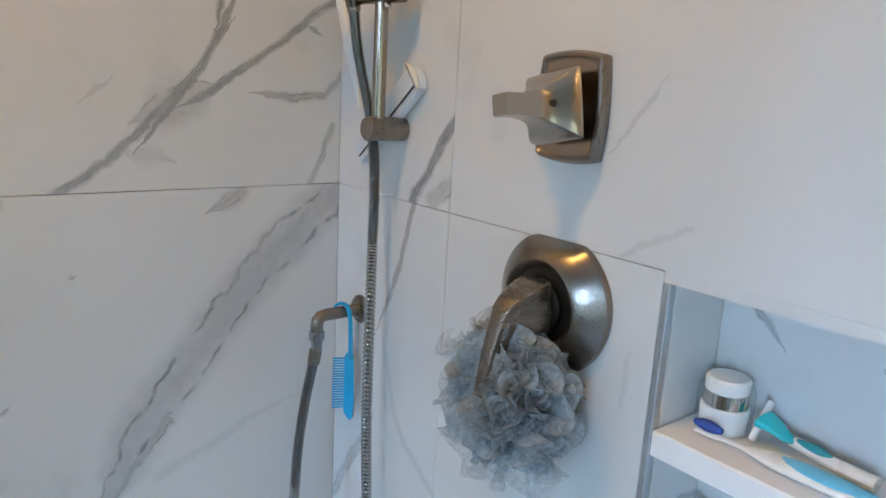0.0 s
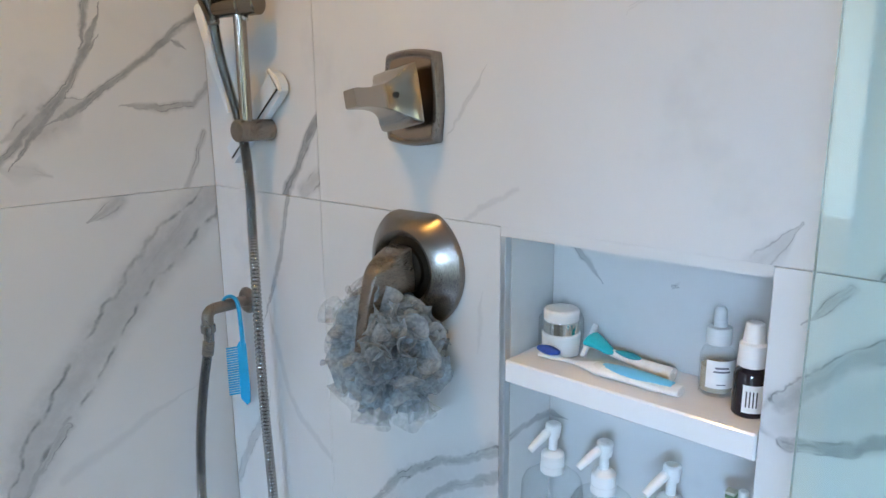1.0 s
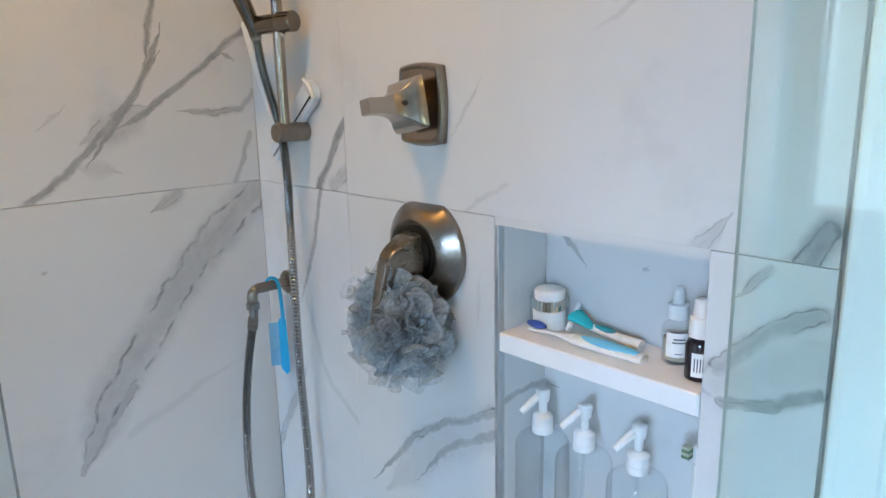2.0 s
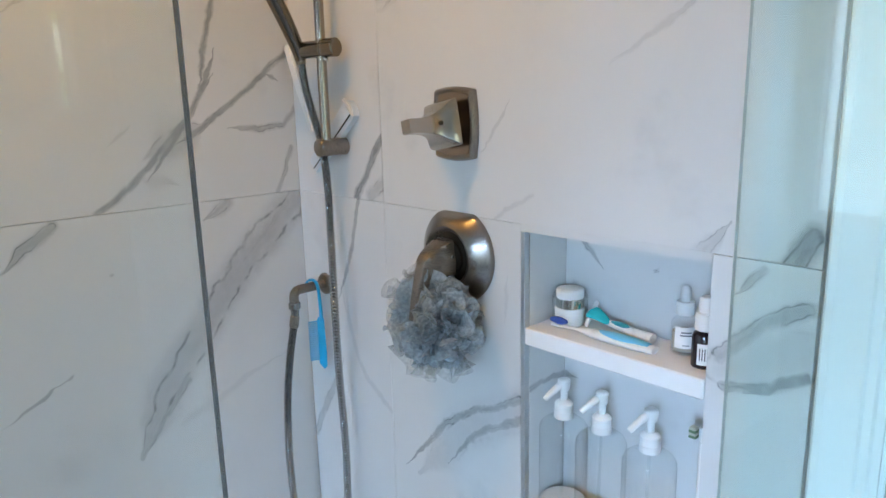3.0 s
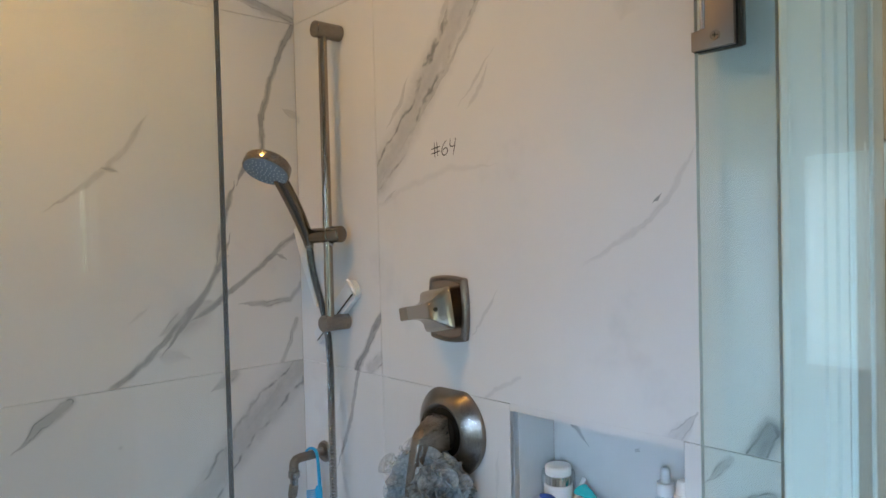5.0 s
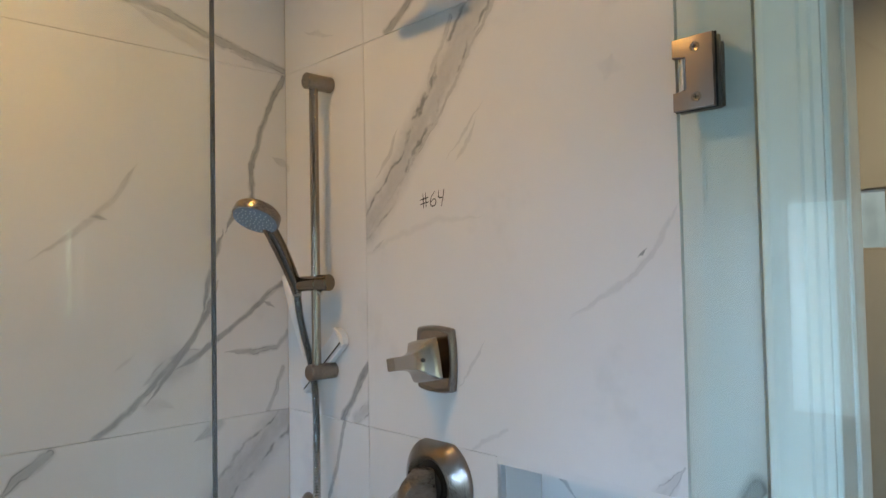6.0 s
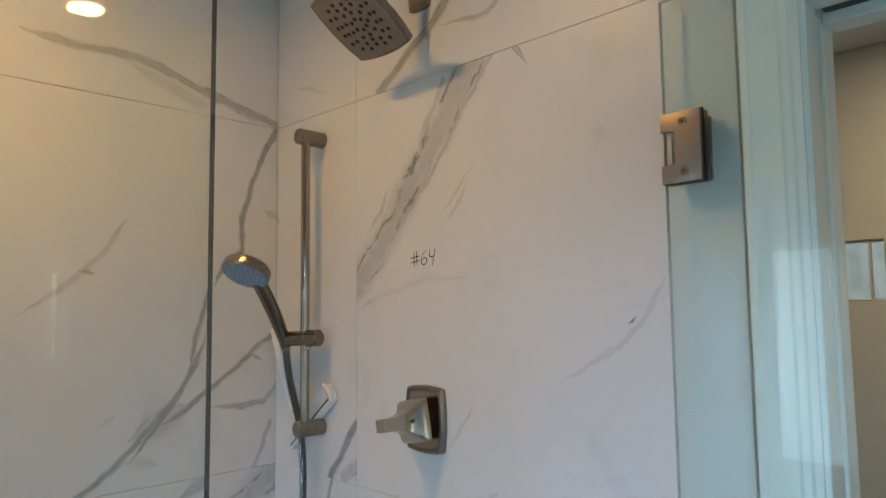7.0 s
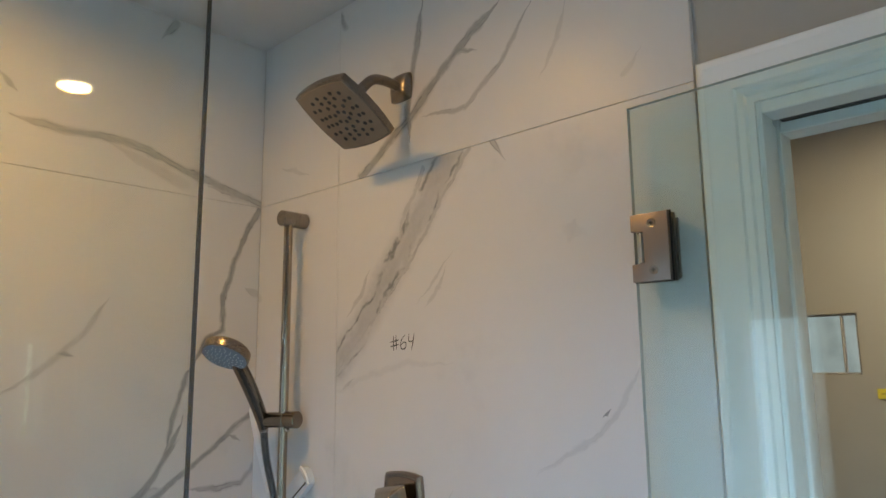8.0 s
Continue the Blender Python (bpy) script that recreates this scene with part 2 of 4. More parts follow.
def marble(name, veins, along):
    """White porcelain slab with grey veins that run between given places; along: 0 for x, 1 for y."""
    m = principled(name, (0.8, 0.8, 0.8), 0.16)
    n = Nodes(m)
    at = n.place()
    warp = n.vec("SUBTRACT", n.noise(at, 7.0, 4.0, 0.6, True), (0.5, 0.5, 0.5))
    fine = n.vec("SUBTRACT", n.noise(at, 40.0, 4.0, 0.65, True), (0.5, 0.5, 0.5))
    bent = n.vec("ADD", n.vec("ADD", at, n.vec("SCALE", warp, 0.034)), n.vec("SCALE", fine, 0.012))
    sep = n.add("ShaderNodeSeparateXYZ")
    n.put(sep.inputs[0], bent)
    flat = n.add("ShaderNodeCombineXYZ")
    n.put(flat.inputs[0], sep.outputs[along])
    n.put(flat.inputs[1], sep.outputs[2])
    p = flat.outputs[0]
    body, near = 0.0, 9.0
    for a0, a1, b0, b1, half, strength, ends in veins:
        run = (b0 - a0, b1 - a1, 0.0)
        size = run[0] ** 2 + run[1] ** 2
        pa = n.vec("SUBTRACT", p, (a0, a1, 0.0))
        h = n.math("DIVIDE", n.vec("DOT_PRODUCT", pa, run), size, clamp=True)
        back = n.add("ShaderNodeVectorMath", operation="SCALE")
        back.inputs[0].default_value = run
        n.put(back.inputs[3], h)
        d = n.vec("LENGTH", n.vec("SUBTRACT", pa, back.outputs[0]))
        wide = (half if half > 0.01 else half * 0.75) + 0.0006
        if ends & 1:
            wide = n.math("MULTIPLY", wide, n.ramp(h, 0.0, 0.7, 0.12, 1.0))
        if ends & 2:
            wide = n.math("MULTIPLY", wide, n.ramp(h, 0.3, 1.0, 1.0, 0.12))
        d = n.math("DIVIDE", d, wide)
        near = n.math("MINIMUM", near, d)
        body = n.math("MAXIMUM", body, n.ramp(d, 0.9, 2.9, strength * min(1.0, max(0.55, 0.010 / half)), 0.0))
    slow = n.math("SUBTRACT", n.noise(at, 9.0, 3.0, 0.6), 0.5)
    quick = n.math("SUBTRACT", n.noise(at, 34.0, 4.0, 0.65), 0.5)
    rim = n.math("ADD", near, n.math("ADD", n.math("MULTIPLY", slow, 4.4), n.math("MULTIPLY", quick, 2.2)))
    core = n.ramp(rim, 0.4, 2.3, 1.0, 0.0)
    other = n.math("SUBTRACT", n.noise(n.vec("ADD", at, (3.1, 1.7, 5.3)), 9.0, 3.0, 0.55), 0.5)
    wander = n.math("ADD", near, n.math("MULTIPLY", other, 3.6))
    thin = n.ramp(n.math("ABSOLUTE", n.math("SUBTRACT", wander, 1.25)), 0.0, 0.30, 1.0, 0.0)
    thin = n.math("MULTIPLY", thin, n.ramp(n.noise(at, 21.0, 3.0), 0.40, 0.62))
    haze = n.math("MULTIPLY", body, n.ramp(n.noise(at, 26.0, 5.0, 0.7), 0.3, 0.65, 0.40, 0.85))
    line = n.math("MULTIPLY", thin, n.ramp(body, 0.12, 0.50, 0.0, 1.0))
    body = n.math("MAXIMUM", haze, n.math("MULTIPLY", n.math("MULTIPLY", core, body), n.ramp(quick, -0.2, 0.2, 0.72, 1.0)))
    base = n.mix(n.ramp(n.noise(at, 2.5, 4.0), 0.3, 0.7), (0.66, 0.66, 0.655), (0.70, 0.70, 0.695))
    stain = n.ramp(n.noise(n.vec("ADD", at, (7.3, 2.1, 4.4)), 6.0, 4.0, 0.6), 0.58, 0.76, 0.0, 0.26)
    base = n.mix(stain, base, (0.40, 0.41, 0.42))
    c = n.mix(n.math("MULTIPLY", body, 0.9), base, (0.165, 0.18, 0.195))
    c = n.mix(n.math("MULTIPLY", line, 0.75), c, (0.10, 0.11, 0.12))
    n.put(n.b.inputs["Base Color"], c)
    n.put(n.b.inputs["Roughness"], n.ramp(n.noise(at, 6.0, 2.0), 0.3, 0.7, 0.36, 0.44))
    n.bump(n.noise(at, 120.0), 0.04, 0.0005)
    return m


MARBLE = {k: marble("marble_" + k, v, 0 if k[0] == "b" else 1) for k, v in VEINS.items()}
MARBLE_PLAIN = MARBLE["plain"]
NICKEL = brushed("brushed_nickel", (0.26, 0.222, 0.192), 0.26, (1.0, 1.0, 0.06))
NICKEL_H = brushed("brushed_nickel_round", (0.27, 0.232, 0.20), 0.26, (0.06, 0.06, 1.0))
BRONZE = brushed("brushed_bronze_nickel", (0.22, 0.18, 0.14), 0.20, (0.06, 0.06, 1.0))
# Browner nickel: imitates what the diverter plate reflects.
REFLECTION_NICKEL = brushed("reflection_toned_nickel", (0.34, 0.26, 0.20), 0.20, (1.0, 1.0, 0.06))
POLISHED = brushed("polished_nickel", (0.34, 0.29, 0.24), 0.15, (1.0, 1.0, 0.06))
SATIN = brushed("satin_nickel", (0.42, 0.37, 0.32), 0.20, (0.06, 0.06, 1.0))
# Near-black metal that carries the shade of the valve's inner gap.
GAP_METAL = speckled("shaded_gap_metal", (0.06, 0.052, 0.045), 0.35, 1.0)
CHROME = principled("chrome", (0.75, 0.74, 0.72), 0.08, 1.0)
STEEL = principled("hose_steel", (0.36, 0.355, 0.35), 0.22, 1.0)
GROUT = speckled("grout", (0.56, 0.53, 0.49), 0.9, relief=0.0006)
PAINT = speckled("wall_paint", (0.40, 0.385, 0.35), 0.6, scale=60, amount=0.03, relief=0.0004)
BEIGE = speckled("hall_paint", (0.42, 0.35, 0.27), 0.6, scale=60, amount=0.03, relief=0.0004)
CEILING = speckled("ceiling_paint", (0.62, 0.61, 0.59), 0.8, scale=60, amount=0.02, relief=0.0005)
TRIM = speckled("gloss_white_trim", (0.90, 0.905, 0.90), 0.24, scale=20, amount=0.02)
QUARTZ = speckled("white_quartz", (0.84, 0.84, 0.84), 0.12, scale=30, amount=0.02)
EDGE = speckled("aluminium_edge_trim", (0.55, 0.57, 0.58), 0.35, 0.9)
FLOORM = speckled("floor_tile", (0.12, 0.115, 0.11), 0.4)
GLASS = thin_glass("shower_glass", (0.955, 0.975, 0.968))
DOOR_GLASS = thin_glass("door_glass", (0.935, 0.985, 0.970))
RIM = principled("glass_rim", (0.042, 0.042, 0.040), 0.14)
DOOR_RIM = principled("door_glass_rim", (0.46, 0.49, 0.47), 0.12)
WHITE = speckled("white_plastic", (0.82, 0.82, 0.81), 0.3, amount=0.02)
CLEAR = thin_glass("clear_plastic", (0.975, 0.985, 0.985))
YELLOW = speckled("yellow_plastic", (0.75, 0.55, 0.03), 0.5)
OCHRE = speckled("ochre_print", (0.45, 0.30, 0.02), 0.5)
HINGE = brushed("brushed_nickel_plate", (0.30, 0.255, 0.225), 0.34, (1.0, 0.06, 1.0))
FACE = speckled("dull_nickel", (0.34, 0.28, 0.22), 0.42, 0.9)
RUBBER = speckled("dark_nozzle_rubber", (0.03, 0.03, 0.035), 0.5)
SPRAY = speckled("blue_grey_rubber", (0.22, 0.28, 0.34), 0.45)
NOZZLE = speckled("pale_nozzle_rubber", (0.55, 0.62, 0.68), 0.45)
BLUE = speckled("blue_plastic", (0.015, 0.36, 0.66), 0.3)
LBLUE = speckled("light_blue_rubber", (0.17, 0.60, 0.88), 0.35)
NAVY = speckled("navy_bristles", (0.02, 0.06, 0.28), 0.6, scale=400, amount=0.5, relief=0.001)
PALEBLUE = speckled("pale_blue_plastic", (0.68, 0.73, 0.78), 0.35)
TEAL = speckled("clear_teal_plastic", (0.03, 0.50, 0.58), 0.2)
TEALD = speckled("dark_teal_rubber", (0.02, 0.33, 0.42), 0.4)
SERUM = speckled("pale_serum", (0.45, 0.42, 0.34), 0.2)
RUBBERW = speckled("white_rubber", (0.72, 0.73, 0.73), 0.5)
PAPER = speckled("white_label", (0.80, 0.80, 0.79), 0.5)
INK = speckled("black_ink", (0.02, 0.02, 0.022), 0.5)
PRINT = speckled("grey_print", (0.16, 0.17, 0.19), 0.5)
AMBER = speckled("dark_amber_glass", (0.02, 0.015, 0.02), 0.08)
SOAP = speckled("pale_soap", (0.62, 0.60, 0.57), 0.3)
GREEN = speckled("green_bristles", (0.14, 0.22, 0.12), 0.6)
CREAM = speckled("cream_bristles", (0.50, 0.49, 0.38), 0.6)
LENS = principled("lamp_lens", (0.9, 0.9, 0.9), 0.4)
LENS.node_tree.nodes["Principled BSDF"].inputs["Emission Color"].default_value = (1.0, 0.85, 0.65, 1)
LENS.node_tree.nodes["Principled BSDF"].inputs["Emission Strength"].default_value = 12.0
# Darker grey for the added ball inside the bath puff.
NETFILL = speckled("grey_net_fill", (0.26, 0.29, 0.31), 0.8, scale=160, amount=0.4, relief=0.003)
NET = principled("grey_net", (0.43, 0.50, 0.55), 0.7)
_n = Nodes(NET)
_tr, _mx = _n.add("ShaderNodeBsdfTranslucent"), _n.add("ShaderNodeMixShader")
_tr.inputs["Color"].default_value = (0.50, 0.545, 0.57, 1)
_clear, _mx2 = _n.add("ShaderNodeBsdfTransparent"), _n.add("ShaderNodeMixShader")
_mx.inputs[0].default_value = 0.38
_n.put(_mx.inputs[1], _n.b.outputs[0])
_n.put(_mx.inputs[2], _tr.outputs[0])
_n.put(_mx2.inputs[0], _n.ramp(_n.noise(_n.place(), 160.0, 2.0), 0.3, 0.7, 0.58, 0.86))
_n.put(_mx2.inputs[1], _clear.outputs[0])
_n.put(_mx2.inputs[2], _mx.outputs[0])
_n.put(NET.node_tree.nodes["Material Output"].inputs[0], _mx2.outputs[0])
NET_THIN = NET.copy()
NET_THIN.name = "grey_net_single"
for _node in NET_THIN.node_tree.nodes:
    if _node.bl_idname == "ShaderNodeMapRange":
        _node.inputs["To Min"].default_value, _node.inputs["To Max"].default_value = 0.16, 0.34
BLACK = speckled("black_rubber", (0.012, 0.012, 0.012), 0.5)

# ---- builders ----


def root_place(ob):
    while ob.parent:
        ob = ob.parent
    return ob.location.copy()


def thing(name, at, label, category, group="", kind=""):
    ob = new(name)
    ob.location = at
    ob.empty_display_size = 0.02
    return tagged(ob, label, category, group, kind)


def mesh_of(name, bm, material, shift=None, smooth=26):
    if shift is not None:
        bmesh.ops.translate(bm, verts=bm.verts, vec=-shift)
    bmesh.ops.recalc_face_normals(bm, faces=bm.faces)
    data = bpy.data.meshes.new(name)
    limit = radians(smooth)
    for f in bm.faces:
        f.smooth = True
    for e in bm.edges:
        e.smooth = len(e.link_faces) == 2 and e.calc_face_angle(3.2) < limit
    bm.to_mesh(data)
    bm.free()
    data.materials.append(material)
    return data


def part(name, bm, material, parent, label="", smooth=26):
    """Links a bmesh given in world places as one mesh under a thing or a part."""
    ob = new(name, mesh_of(name, bm, material, root_place(parent), smooth))
    ob.parent = parent
    return tagged(ob, label)


def solid(name, bm, material, label="", category="", kind="structure"):
    return tagged(new(name, mesh_of(name, bm, material)), label, category, "", kind)


def box(lo, hi, bevel=0.0, bm=None):
    bm = bm or bmesh.new()
    made = bmesh.ops.create_cube(bm, size=1.0)["verts"]
    size = [h - l for l, h in zip(lo, hi)]
    mid = [(h + l) / 2 for l, h in zip(lo, hi)]
    for v in made:
        v.co = Vector([c * s + m for c, s, m in zip(v.co, size, mid)])
    if bevel:
        edges = list({e for v in made for e in v.link_edges})
        bmesh.ops.bevel(bm, geom=edges, offset=bevel, segments=1, affect="EDGES", profile=0.6)
    return bm


def ring_faces(bm, rows, closed=True, caps=True):
    n = len(rows[0])
    for a, b in zip(rows, rows[1:]):
        for i in range(n if closed else n - 1):
            j = (i + 1) % n
            bm.faces.new((a[i], a[j], b[j], b[i]))
    if caps:
        bm.faces.new(list(reversed(rows[0])))
        bm.faces.new(rows[-1])


def frame_of(axis):
    """Two directions square to an axis."""
    axis = Vector(axis).normalized()
    side = axis.cross(Vector((0, 0, 1)))
    if side.length < 1e-3:
        side = Vector((1, 0, 0))
    side.normalize()
    return axis, side, side.cross(axis)


def lathe(origin, axis, profile, n=32, bm=None, caps=True):
    """Turns (distance along, radius) pairs round an axis."""
    bm = bm or bmesh.new()
    axis, u, v = frame_of(axis)
    o = Vector(origin)
    rows = []
    for d, r in profile:
        r = max(r, 1e-5)
        rows.append([bm.verts.new(o + axis * d + (u * math.cos(k * 2 * math.pi / n) + v * math.sin(k * 2 * math.pi / n)) * r) for k in range(n)])
    ring_faces(bm, rows, True, caps)
    return bm


def rod(a, b, r, bevel=0.002, n=24, bm=None):
    a, b = Vector(a), Vector(b)
    L = (b - a).length
    return lathe(a, b - a, [(0, r - bevel), (bevel, r), (L - bevel, r), (L, r - bevel)], n, bm)


def spline(points, steps=12):
    """A smooth line through the points."""
    pts = [Vector(p) for p in points]
    pts = [pts[0] * 2 - pts[1]] + pts + [pts[-1] * 2 - pts[-2]]
    out = []
    for a, b, c, d in zip(pts, pts[1:], pts[2:], pts[3:]):
        for k in range(steps):
            t = k / steps
            out.append(0.5 * ((2 * b) + (c - a) * t + (2 * a - 5 * b + 4 * c - d) * t * t + (3 * b - a - 3 * c + d) * t ** 3))
    return out + [pts[-2]]


def sweep(line, radius, n=16, bm=None, flat=1.0):
    """A tube along a line; radius is a number or a function of 0..1; flat squashes it sideways."""
    bm = bm or bmesh.new()
    rows, u = [], None
    for i, p in enumerate(line):
        way = (line[min(i + 1, len(line) - 1)] - line[max(i - 1, 0)]).normalized()
        if u is None:
            u = frame_of(way)[1]
        u = (u - way * u.dot(way)).normalized()
        v = way.cross(u)
        r = radius(i / (len(line) - 1)) if callable(radius) else radius
        rows.append([bm.verts.new(p + (u * math.cos(k * 2 * math.pi / n) + v * flat * math.sin(k * 2 * math.pi / n)) * r) for k in range(n)])
    ring_faces(bm, rows)
    return bm


def prism(outline, at, u, v, depth, bevel=0.0):
    """An outline in the plane of u and v through at, pushed along u x v by depth."""
    bm = bmesh.new()
    u, v, at = Vector(u).normalized(), Vector(v).normalized(), Vector(at)
    w = u.cross(v)
    low = [bm.verts.new(at + u * a + v * b) for a, b in outline]
    top = [bm.verts.new(at + u * a + v * b + w * depth) for a, b in outline]
    ring_faces(bm, [low, top])
    if bevel:
        edges = [e for e in bm.edges if all(x in top for x in e.verts)]
        bmesh.ops.bevel(bm, geom=edges, offset=bevel, segments=2, affect="EDGES", profile=0.6)
    return bm


# ---- the setting ----
X_END, Y_END, Z0 = -2.4, -3.0, 0.0
NICHE = (-0.922, -0.630, 0.806, 1.289)
NICHE_BACK = 0.100
DOOR_Y, DOOR_END, DOOR_TOP = -1.108, -1.86, 2.000

solid("floor", box((X_END - 0.15, Y_END - 0.15, -0.12), (1.9, 0.16, 0.0)), FLOORM, "grey tiled bathroom floor", "floor")
bm = box((X_END - 0.15, Y_END - 0.15, CEIL), (0.012, 0.16, CEIL + 0.1))
box((0.135, Y_END - 0.15, CEIL), (1.9, 0.16, CEIL + 0.1), bm=bm)
box((0.012, Y_END - 0.15, CEIL + 0.002), (0.135, 0.16, CEIL + 0.1), bm=bm)
solid("ceiling", bm, CEILING, "off-white painted ceiling over the shower", "ceiling")

# Plumbing wall with the niche and the doorway through it.
T = 0.010
bm = bmesh.new()
n0, n1, nz0, nz1 = NICHE
box((T, n1, 0), (0.135, 0.16, CEIL), bm=bm)
box((T, n0, 0), (0.135, n1, nz0), bm=bm)
box((T, n0, nz1), (0.135, n1, CEIL), bm=bm)
box((NICHE_BACK + T, n0, nz0), (0.135, n1, nz1), bm=bm)
box((T, -1.05, 0), (0.135, n0, CEIL), bm=bm)
wall_p = solid("wall_east", bm, GROUT, "marble-look tiled shower wall with a recessed niche", "wall")
bm = bmesh.new()
box((0.004, DOOR_Y, 0), (0.114, -1.05, CEIL), bm=bm)
box((0.004, DOOR_END, DOOR_TOP), (0.114, DOOR_Y, CEIL), bm=bm)
box((0.004, Y_END - 0.15, 0), (0.114, DOOR_END, CEIL), bm=bm)
solid("wall_doorway", bm, PAINT, "grey painted wall round the doorway", "wall")
wall_b = solid("wall_north", box((X_END, T, 0), (T, 0.16, CEIL)), GROUT, "marble-look tiled back wall of the shower", "wall")
bm = bmesh.new()
WIN = (-0.167, -0.092, 1.455, 1.785)
WW = (-2.85, -1.55, 0.60, 1.92)
SW = (-0.41, -0.09, 0.95, 1.90)
LW = (-1.55, -0.75, 1.00, 1.90)
box((X_END, Y_END - 0.15, 0), (LW[0], Y_END, CEIL), bm=bm)
box((LW[1], Y_END - 0.15, 0), (WIN[0], Y_END, CEIL), bm=bm)
box((LW[0], Y_END - 0.15, 0), (LW[1], Y_END, LW[2]), bm=bm)
box((LW[0], Y_END - 0.15, LW[3]), (LW[1], Y_END, CEIL), bm=bm)
box((WIN[1], Y_END - 0.15, 0), (0.004, Y_END, CEIL), bm=bm)
box((WIN[0], Y_END - 0.15, 0), (WIN[1], Y_END, WIN[2]), bm=bm)
box((WIN[0], Y_END - 0.15, WIN[3]), (WIN[1], Y_END, CEIL), bm=bm)
solid("wall_south", bm, PAINT, "grey painted bathroom wall with two windows", "wall")
bm = bmesh.new()
box((X_END - 0.15, SW[1], 0), (X_END, 0.16, CEIL), bm=bm)
box((X_END - 0.15, WW[1], 0), (X_END, SW[0], CEIL), bm=bm)
box((X_END - 0.15, SW[0], 0), (X_END, SW[1], SW[2]), bm=bm)
box((X_END - 0.15, SW[0], SW[3]), (X_END, SW[1], CEIL), bm=bm)
box((X_END - 0.15, Y_END - 0.15, 0), (X_END, WW[0], CEIL), bm=bm)
box((X_END - 0.15, WW[0], 0), (X_END, WW[1], WW[2]), bm=bm)
box((X_END - 0.15, WW[0], WW[3]), (X_END, WW[1], CEIL), bm=bm)
solid("wall_west", bm, PAINT, "grey painted bathroom wall with two daylight windows", "wall")


def tile(lo, hi, material, wall):
    ob = new("tile", mesh_of("tile", box(lo, hi, 0.0004), material))
    ob.parent = wall
    return ob


G = 0.0005
for z_lo, z_hi, left, right in ((2.05, CEIL, "ps", "pt"), (1.30, 2.05, "ps", "pm")):
    tile((0.0, -0.29 + G, z_lo + G), (T, -0.0005, z_hi - G), MARBLE[left], wall_p)
    tile((0.0, -1.043, z_lo + G), (T, -0.29 - G, z_hi - G), MARBLE[right], wall_p)
tile((0.0, -0.29 + G, 0.55 + G), (T, -0.0005, 1.30 - G), MARBLE["pz"], wall_p)
tile((0.0, n1 + 0.0087, 0.55 + G), (T, -0.29 - G, 1.30 - G), MARBLE["pl"], wall_p)
tile((0.0, -1.043, 0.55 + G), (T, n0, 1.30 - G), MARBLE["pl"], wall_p)
tile((0.0, n0, 0.55 + G), (T, n1 + 0.008, nz0), MARBLE["pl"], wall_p)
strip = new("tile", mesh_of("tile", box((0.0002, n0 + 0.0004, nz1), (T, n1 + 0.0085, 1.30 + G)), MARBLE_PLAIN))
strip.parent = wall_p
tile((0.0, -0.29 + G, 0.0), (T, -0.0005, 0.55 - G), MARBLE_PLAIN, wall_p)
tile((0.0, -1.043, 0.0), (T, -0.29 - G, 0.55 - G), MARBLE_PLAIN, wall_p)
for z_lo, z_hi, key in ((2.05, CEIL, "bt"), (1.30, 2.05, "bm"), (0.55, 1.30, "bl"), (0.0, 0.55, "bl")):
    tile((-1.5 + G, 0.0, z_lo + G), (-0.0003, T, z_hi - G), MARBLE[key], wall_b)
    tile((X_END, 0.0, z_lo + G), (-1.5 - G, T, z_hi - G), MARBLE_PLAIN, wall_b)

# Niche lining, shelf and edge strip.
NB = NICHE_BACK
tile((NB, n0 + 0.0005, nz0 + 0.0005), (NB + T, n1 - 0.0005, nz1 - 0.0005), MARBLE["niche"], wall_p)
tile((T + 0.0005, n1 - 0.0005, nz0 + 0.0005), (NB - 0.0005, n1 + 0.008, nz1 - 0.0005), MARBLE["niche"], wall_p)
tile((T + 0.0005, n0 - 0.008, nz0 + 0.0005), (NB - 0.0005, n0 + 0.0005, nz1 - 0.0005), MARBLE["niche"], wall_p)
solid("trim_niche_edge", box((-0.0015, n1, nz0), (T, n1 + 0.0075, nz1), 0.001), EDGE, "brushed aluminium edge strip of the niche", "trim")
shelf = thing("niche_shelf", (NB / 2, (n0 + n1) / 2, 1.112), "white polished quartz shelf across the wall niche", "shelf")
part("slab", box((-0.003, n0 + 0.001, 1.112), (NB - 0.001, n1 - 0.001, 1.140), 0.002), QUARTZ, shelf)
sill = thing("niche_sill", (NB / 2, (n0 + n1) / 2, nz0), "white polished quartz bottom slab of the wall niche", "shelf")
part("slab", box((-0.003, n0 + 0.001, nz0), (NB - 0.001, n1 - 0.001, nz0 + 0.022), 0.002), QUARTZ, sill)

# Doorway: mitred casing, split jamb of a pocket door, and the hall behind.
PROFILE = ((0.0, 0.004), (0.0, -0.014), (0.003, -0.0165), (0.010, -0.0165), (0.014, -0.0145), (0.036, -0.0125), (0.044, -0.0125),
           (0.047, -0.0095), (0.055, -0.0095), (0.058, -0.006), (0.066, -0.005), (0.066, 0.004))
bm = bmesh.new()
rows = []
for corner in range(4):
    row = []
    for w, x in PROFILE:
        y = -1.052 - w if corner < 2 else DOOR_END - 0.07 + w
        z = 0.0 if corner in (0, 3) else 2.065 - w
        row.append(bm.verts.new((x, y, z)))
    rows.append(row)
ring_faces(bm, rows)
solid("trim_door_casing", bm, TRIM, "glossy white moulded door casing", "trim")
bm = bmesh.new()
